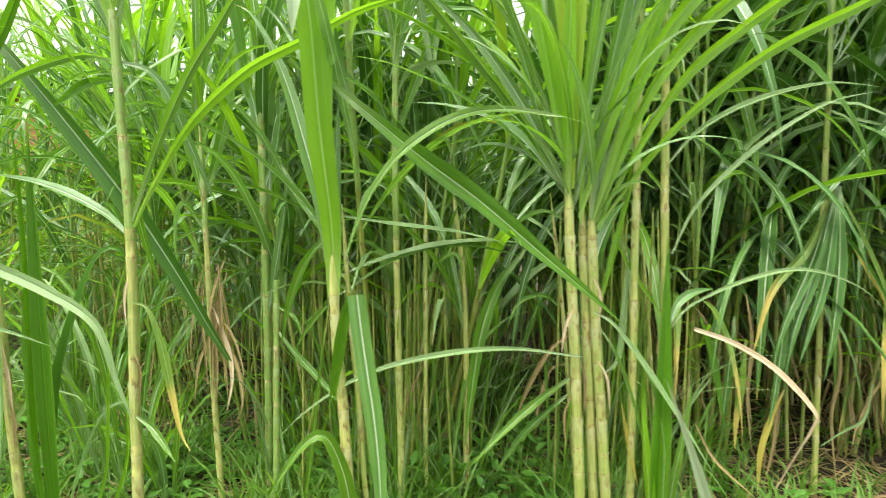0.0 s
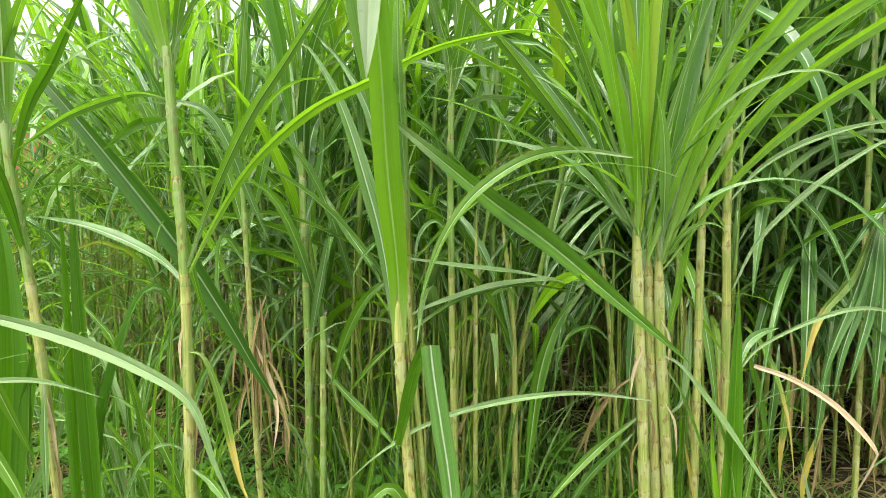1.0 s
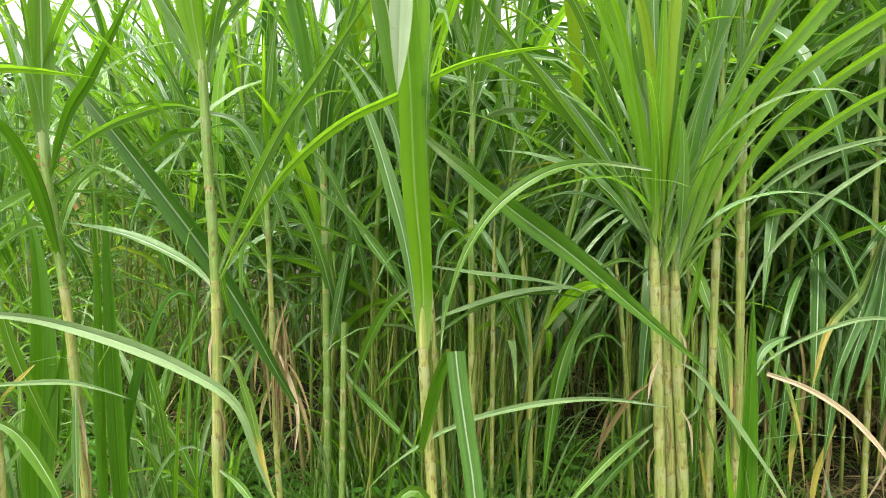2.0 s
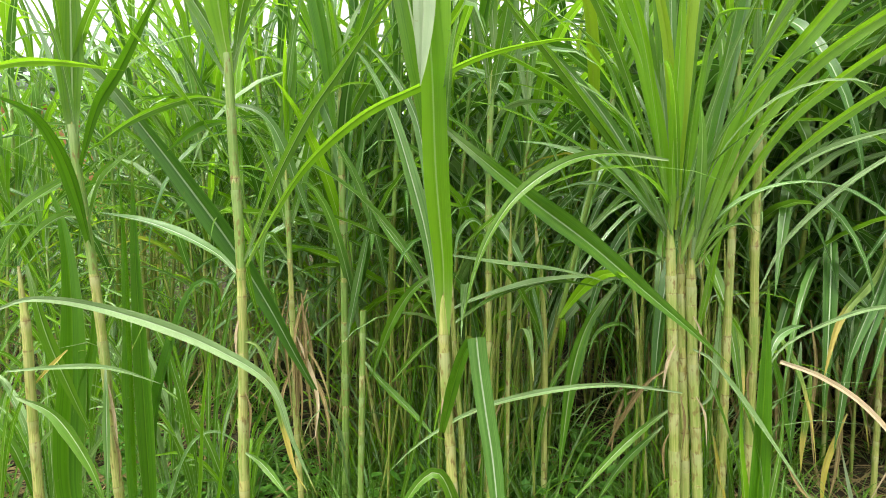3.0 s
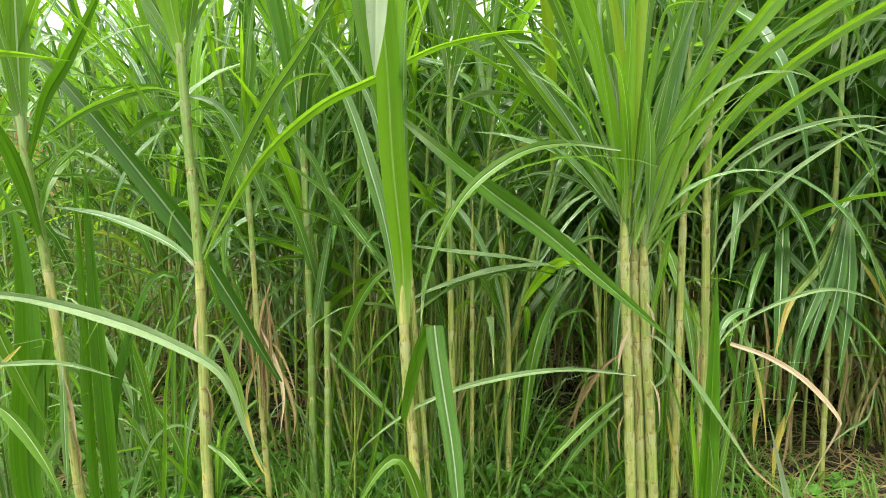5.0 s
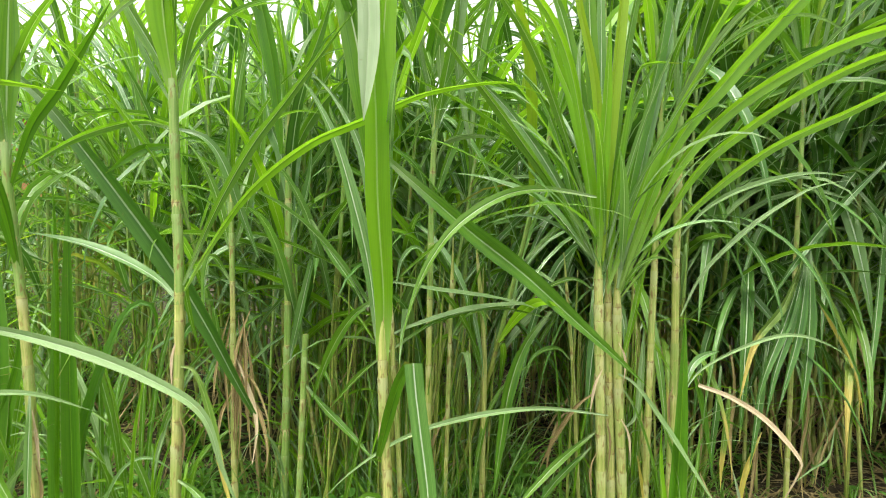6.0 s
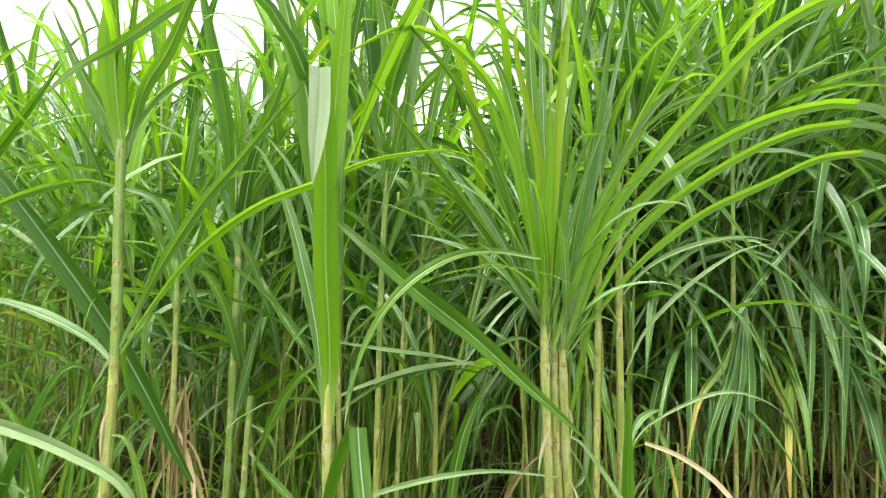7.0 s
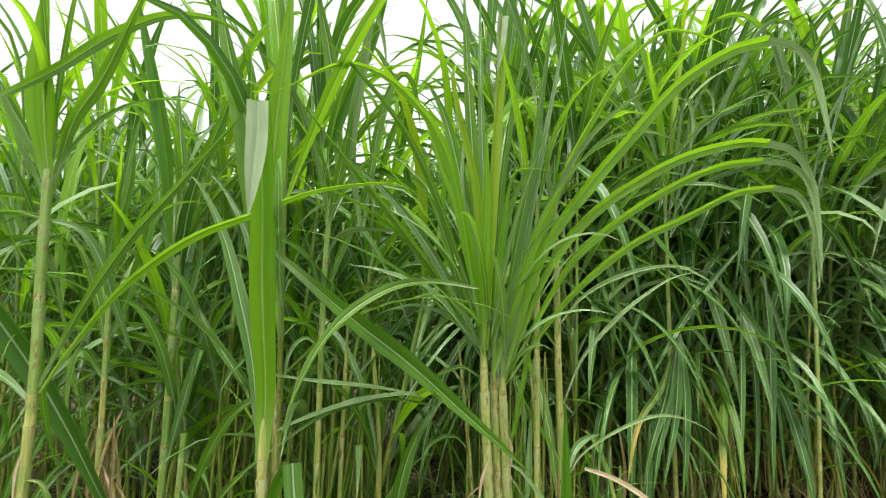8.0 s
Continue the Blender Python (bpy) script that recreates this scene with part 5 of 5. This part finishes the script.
def tufts():
    rng = np.random.default_rng(21)
    kinds = []
    for i, (n, h) in enumerate([(11, 0.85), (9, 0.6), (13, 1.1), (8, 0.45)]):
        ob = new("grass_tuft")
        for name, shape, material in tuft_shapes(300 + i, n, h):
            part(name, mesh_of(name, [shape], material), ob)
        kinds.append(tagged(ob, "low tuft of fresh green grass blades on bare soil", "grass tuft", "tufts in the opening"))
    used = set()
    for _ in range(400):
        y = 1.9 + 5.6 * rng.random()
        x = -1.0 - 0.5 * (y - 1.8) - (0.2 + 0.5 * y) * rng.random() ** 1.2
        if len(used) > 64:
            break
        if noise.noise(Vector((x * 0.9, y * 0.9, 7))) < -0.2:
            continue
        k = int(rng.integers(4))
        m = pose(x, y, 0, 0, 0, rng.random() * 360)
        if k in used:
            copy_thing(kinds[k], m)
        else:
            kinds[k].matrix_basis = m
        used.add(k if k not in used else (k, x))


tufts()
far_rng = np.random.default_rng(8)
FAR_LEFT = []
for _ in range(330):
    y = 8.0 + 6.0 * far_rng.random()
    x = -0.5 * y - 1.0 * y * far_rng.random() + 0.6
    k = 12 + int(far_rng.integers(2)) if y < 10.5 else int(far_rng.integers(len(KINDS)))
    FAR_LEFT.append((x, y, k, far_rng.random() * 360, 0.72 + 0.3 * far_rng.random(), far_rng.normal(0, 4), far_rng.normal(0, 4)))
for _ in range(24):
    y = 2.6 + 2.6 * far_rng.random()
    x = -0.5 * y - 0.9 - 0.5 * y * far_rng.random()
    FAR_LEFT.append((x, y, 12 + int(far_rng.integers(2)), far_rng.random() * 360, 0.7 + 0.4 * far_rng.random(), far_rng.normal(0, 4), far_rng.normal(0, 4)))
for _ in range(54):
    y = 3.1 + 3.6 * far_rng.random()
    x = -0.42 * y - 0.55 - 0.62 * y * far_rng.random()
    FAR_LEFT.append((x, y, int(far_rng.integers(10)), far_rng.random() * 360, 0.95 + 0.25 * far_rng.random() + 0.05 * max(0.0, y - 3.5), far_rng.normal(0, 4), far_rng.normal(0, 4)))
for _ in range(22):
    y = 2.5 + 1.3 * far_rng.random()
    x = -0.40 * y - 0.10 - 0.14 * y * far_rng.random()
    FAR_LEFT.append((x, y, (0, 2, 3, 5, 7, 8)[far_rng.integers(6)], far_rng.random() * 360, 0.92 + 0.16 * far_rng.random(), far_rng.normal(0, 4), far_rng.normal(0, 4)))
joined_stand("far_grass", FAR_LEFT, "looser grass across the opening, further off")


def young_shoots():
    """Thin upright young grass between the canes."""
    rng = np.random.default_rng(77)
    kinds = []
    for i in range(5):
        ob = new("grass_shoot")
        for k in range(1):
            foot = rng.normal(0, 0.025, 2)
            tip = foot + rng.normal(0, 0.06, 2)
            tall = 0.8 + 0.5 * rng.random()
            line = [(*foot, -0.02), (*(foot * 0.4 + tip * 0.6), 0.5 * tall), (*tip, tall)]
            part("cane", mesh_of("cane", [cane_shape(line, 0.0058, 0.0035, 0.13, 6)], CANE_DARK), ob)
        for k in range(5):
            az = rng.random() * 6.28
            start = (0.02 * math.cos(az), 0.02 * math.sin(az), -0.01)
            shape = wild_leaf(start, az, 62 + 26 * rng.random(), 70 - 120 * rng.random(), 0.4 + 0.7 * rng.random(), 0.007 + 0.010 * rng.random(), rng, 11, FEW)
            part("leaf", mesh_of("leaf", [shape], (LEAF, FRESH, PALE, BLUE)[rng.choice(4, p=[0.45, 0.2, 0.2, 0.15])]), ob)
        kinds.append(tagged(ob, "thin upright young grass shoot between the canes", "grass shoot", "young shoots"))
    for i in range(140):
        y = 1.72 + 1.1 * rng.random()
        x = -0.75 + 1.7 * rng.random()
        if i >= 5 and 0.15 < x < 0.65:
            continue
        m = pose(x, y, 0, 0, 0, rng.random() * 360)
        if i < 5:
            kinds[i].matrix_basis = m
        else:
            copy_thing(kinds[i % 5], m)


young_shoots()


# ---- weeds and litter on the ground ----
def weed_leaf(start, azimuth, rise, length, width, rng):
    path = arc_path(start, azimuth, rise, rise - 50, length, 5, rng)
    side = np.array([-math.sin(azimuth), math.cos(azimuth), 0.0])
    v, f, u = strip(path, np.tile(side, (5, 1)), 1.0, 0.0, 0.0, 1.0, 0.0, THREE, 1.0)
    oval = np.array([0.12, 0.85, 1.0, 0.7, 0.05]) * width
    grid = path[:, None] + (v.reshape(5, 3, 3) - path[:, None]) * oval[:, None, None]
    grid[:, 1, 2] -= 0.12 * oval
    return grid.reshape(-1, 3), f, u


def weeds():
    rng = np.random.default_rng(31)
    broad, grassy, bright = [], [], []
    for i in range(5200):
        y = 1.3 + 5.5 * rng.random() ** 1.5 if i < 3000 else 1.3 - 2.2 * abs(rng.normal())
        x = -1.15 * y - 0.4 + (2.1 * y + 1.0) * rng.random() if i < 3000 else 0.3 + rng.normal(0, 2.4)
        green = noise.noise(Vector((x * 1.1, y * 1.1, 7)))
        if (green < -0.12 and x > -0.4) or green < -0.02 or (x > 0.6 and y > 1.3 and rng.random() < 0.5):
            continue
        h = 0.03 + 0.16 * rng.random() ** 1.5
        if rng.random() < 0.45:
            az = rng.random() * 6.28
            for k in range(rng.integers(4, 9)):
                az += 2.4
                z = h * (0.3 + 0.7 * rng.random())
                broad.append(weed_leaf((x + 0.01 * math.cos(az), y + 0.01 * math.sin(az), z), az, 35 * rng.random(), 0.03 + 0.045 * rng.random(), 0.018 + 0.025 * rng.random(), rng))
            stem = np.array([(x, y, -0.01), (x + 0.01, y, h * 0.5), (x, y + 0.01, h)])
            broad.append(tube(stem, np.array([0.002, 0.0018, 0.0012]), np.zeros(3), 4))
        else:
            for k in range(rng.integers(4, 9)):
                az = rng.random() * 6.28
                grassy.append(wild_leaf((x, y, -0.005), az, 45 + 40 * rng.random(), -60 * rng.random(), 0.07 + 0.20 * rng.random(), 0.006 + 0.006 * rng.random(), rng, 6, THREE))
    for _ in range(4600):
        y = 1.7 + 7.0 * rng.random()
        x = -0.62 - 0.42 * (y - 1.8) - (0.3 + 0.42 * y) * rng.random()
        if noise.noise(Vector((x * 2.0, y * 2.0, 4))) < 0.02:
            continue
        h, az = 0.02 + 0.10 * rng.random() ** 2, rng.random() * 6.28
        for k in range(rng.integers(3, 6)):
            az += 2.4
            broad.append(weed_leaf((x, y, h * (0.4 + 0.6 * rng.random())), az, 30 * rng.random() - 5, 0.025 + 0.04 * rng.random(), 0.014 + 0.022 * rng.random(), rng))
    for _ in range(70):
        x, y, h, az = -0.55 + 1.0 * rng.random(), 1.68 + 0.7 * rng.random(), 0.10 + 0.20 * rng.random(), rng.random() * 6.28
        for k in range(7):
            az += 2.4
            z = h * (0.25 + 0.75 * k / 6)
            broad.append(weed_leaf((x, y, z), az, 45 - 50 * rng.random(), 0.045 + 0.04 * rng.random(), 0.026 + 0.022 * rng.random(), rng))
        broad.append(tube(np.array([(x, y, -0.01), (x + 0.01, y, h * 0.5), (x, y, h)]), np.array([0.0026, 0.0022, 0.0014]), np.zeros(3), 5))
    for _ in range(900):
        y, x = 1.55 + 1.9 * rng.random() ** 1.3, -0.8 + 2.0 * rng.random()
        if noise.noise(Vector((x * 2.6, y * 2.6, 11))) < -0.05:
            continue
        for k in range(6):
            az = rng.random() * 6.28
            grassy.append(wild_leaf((x + rng.normal(0, 0.02), y + rng.normal(0, 0.02), -0.005), az, 50 + 36 * rng.random(), 20 - 90 * rng.random(), 0.14 + 0.32 * rng.random(), 0.005 + 0.006 * rng.random(), rng, 7, THREE))
    for _ in range(380):
        y = 1.9 + 7.0 * rng.random() ** 1.4
        x = -0.85 - 0.45 * (y - 1.8) - (0.25 + 0.5 * y) * rng.random()
        if noise.noise(Vector((x * 1.5, y * 1.5, 23))) < 0.0:
            continue
        for k in range(6):
            az = rng.random() * 6.28
            bright.append(wild_leaf((x + rng.normal(0, 0.03), y + rng.normal(0, 0.03), -0.005), az, 35 + 45 * rng.random(), -70 * rng.random(), 0.10 + 0.30 * rng.random(), 0.008 + 0.010 * rng.random(), rng, 6, THREE))
    tagged(new("clump_grass", mesh_of("clump_grass", bright, LEAF)), "low fresh grass clumps on the open soil", "grass", "", "stuff")
    tagged(new("weeds", mesh_of("weeds", broad, WEED)), "small bright broad-leaved weeds covering the soil", "weeds", "", "stuff")
    tagged(new("ground_grass", mesh_of("ground_grass", grassy, LEAF)), "thin fresh grass blades among the weeds", "grass", "", "stuff")


def litter():
    rng = np.random.default_rng(41)
    straw = []
    for i in range(9600):
        y = 1.2 + 4.0 * rng.random() ** 1.4 if i < 7400 else 1.4 - 2.2 * abs(rng.normal())
        x = -1.15 * y - 0.3 + (2.1 * y + 0.8) * rng.random() if i < 4600 else -0.7 - 0.3 * y - 1.3 * rng.random() if i < 6000 else 0.5 + 0.9 * y * rng.random() if i < 7400 else 0.3 + rng.normal(0, 2.4)
        az = rng.random() * 6.28
        straw.append(wild_leaf((x, y, 0.012 + 0.03 * rng.random()), az, 14 * rng.random(), -14 * rng.random(), 0.06 + 0.30 * rng.random() ** 1.5, 0.004 + 0.011 * rng.random(), rng, 5, THREE))
    tagged(new("straw_litter", mesh_of("straw_litter", straw, DRY)), "dry tan straw and dead leaves on the soil", "litter", "", "stuff")


weeds()
litter()


# ---- trees far behind the opening ----
def far_tree(x, y, height, seed):
    rng = np.random.default_rng(seed)
    tree = tagged(new("tree"), "distant dark green leafy tree behind the field", "tree", "far trees")
    tree.location = (x, y, 0)
    line = np.array([(0, 0, -0.1), (0.1, 0, height * 0.3), (0.2, 0.1, height * 0.65)])
    wood = [tube(smooth_path(line, 12)[0], np.linspace(0.04, 0.015, 12) * height, np.linspace(0, 1, 12), 8)]
    tips = []
    for k in range(9):
        az, z = rng.random() * 6.28, height * (0.3 + 0.35 * rng.random())
        r = height * (0.2 + 0.15 * rng.random())
        end = np.array([r * math.cos(az), r * math.sin(az), z + height * (0.1 + 0.2 * rng.random())])
        limb = smooth_path(np.array([(0.1, 0, z), end * (0.5, 0.5, 1) + (0, 0, 0), end]), 6)[0]
        wood.append(tube(limb, np.linspace(0.014, 0.004, 6) * height, np.linspace(0, 1, 6), 6))
        tips.append(end)
    part("trunk", mesh_of("trunk", wood, BARK), tree)
    crown = []
    for end in tips + [np.array([0, 0, height * 0.8])]:
        for _ in range(170):
            d = rng.normal(0, 1, 3)
            d = d / np.linalg.norm(d) * height * 0.2 * rng.random() ** 0.4
            crown.append(weed_leaf(end + d * (1, 1, 0.75), rng.random() * 6.28, rng.normal(0, 40), 0.05 * height, 0.035 * height, rng))
    part("crown", mesh_of("crown", crown, TREE), tree)


for i, (x, y, h) in enumerate([(-24, 34, 9.5), (-31, 33, 11), (-19, 37, 8), (-37, 30, 10), (-14, 40, 9), (-27, 40, 12), (-16.5, 34, 8), (-10, 38, 8.5), (-6, 41, 9), (-21.5, 39, 9), (-34, 38, 10), (-12, 34, 7)]):
    far_tree(x, y, h, 50 + i)


# ---- a house beyond the opening ----
def plaster_material(name, a, b):
    n = Nodes(name)
    place = n.add("TexCoord").outputs["Object"]
    base = n.mix(n.noise(place, 2.0, 5.0), a, b)
    bump = n.add("Bump", {"Height": n.noise(place, 40.0), "Strength": 0.3, "Distance": 0.01}).outputs[0]
    return n.finish(n.add("BsdfPrincipled", {"Base Color": base, "Roughness": 0.85, "Normal": bump}).outputs[0])


def box_mesh(name, size, at, material):
    bm = bmesh.new()
    bmesh.ops.create_cube(bm, size=1.0, matrix=Matrix.Translation(at) @ Matrix.Diagonal((*size, 1)))
    bmesh.ops.bevel(bm, geom=list(bm.edges), offset=min(size) * 0.06, segments=1, affect="EDGES")
    data = bpy.data.meshes.new(name)
    bm.to_mesh(data)
    bm.free()
    data.materials.append(material)
    return data


def far_house():
    house = tagged(new("house"), "distant orange plastered house with white posts", "house")
    house.location = (-15.4, 14.6, 0)
    orange = plaster_material("orange_plaster", (0.52, 0.22, 0.10), (0.62, 0.30, 0.15))
    white = plaster_material("white_paint", (0.70, 0.70, 0.68), (0.80, 0.80, 0.78))
    dark = plaster_material("window_dark", (0.03, 0.04, 0.05), (0.06, 0.07, 0.09))
    sheet = plaster_material("roof_sheet", (0.20, 0.22, 0.24), (0.30, 0.31, 0.33))
    part("wall", box_mesh("wall", (6.0, 5.0, 4.6), (0, 2.5, 2.3), orange), house)
    part("roof", box_mesh("roof", (7.0, 6.4, 0.22), (0, 2.3, 4.71), sheet), house)
    for x in (-2.8, 0.2, 3.0):
        part("post", box_mesh("post", (0.22, 0.22, 4.6), (x, -0.6, 2.3), white), house)
    for x in (-1.4, 1.6):
        for z in (1.4, 3.4):
            window = part("window", box_mesh("window", (1.2, 0.08, 1.2), (x, -0.02, z), white), house)
            part("pane", box_mesh("pane", (1.0, 0.06, 1.0), (x, -0.05, z), dark), window)


far_house()
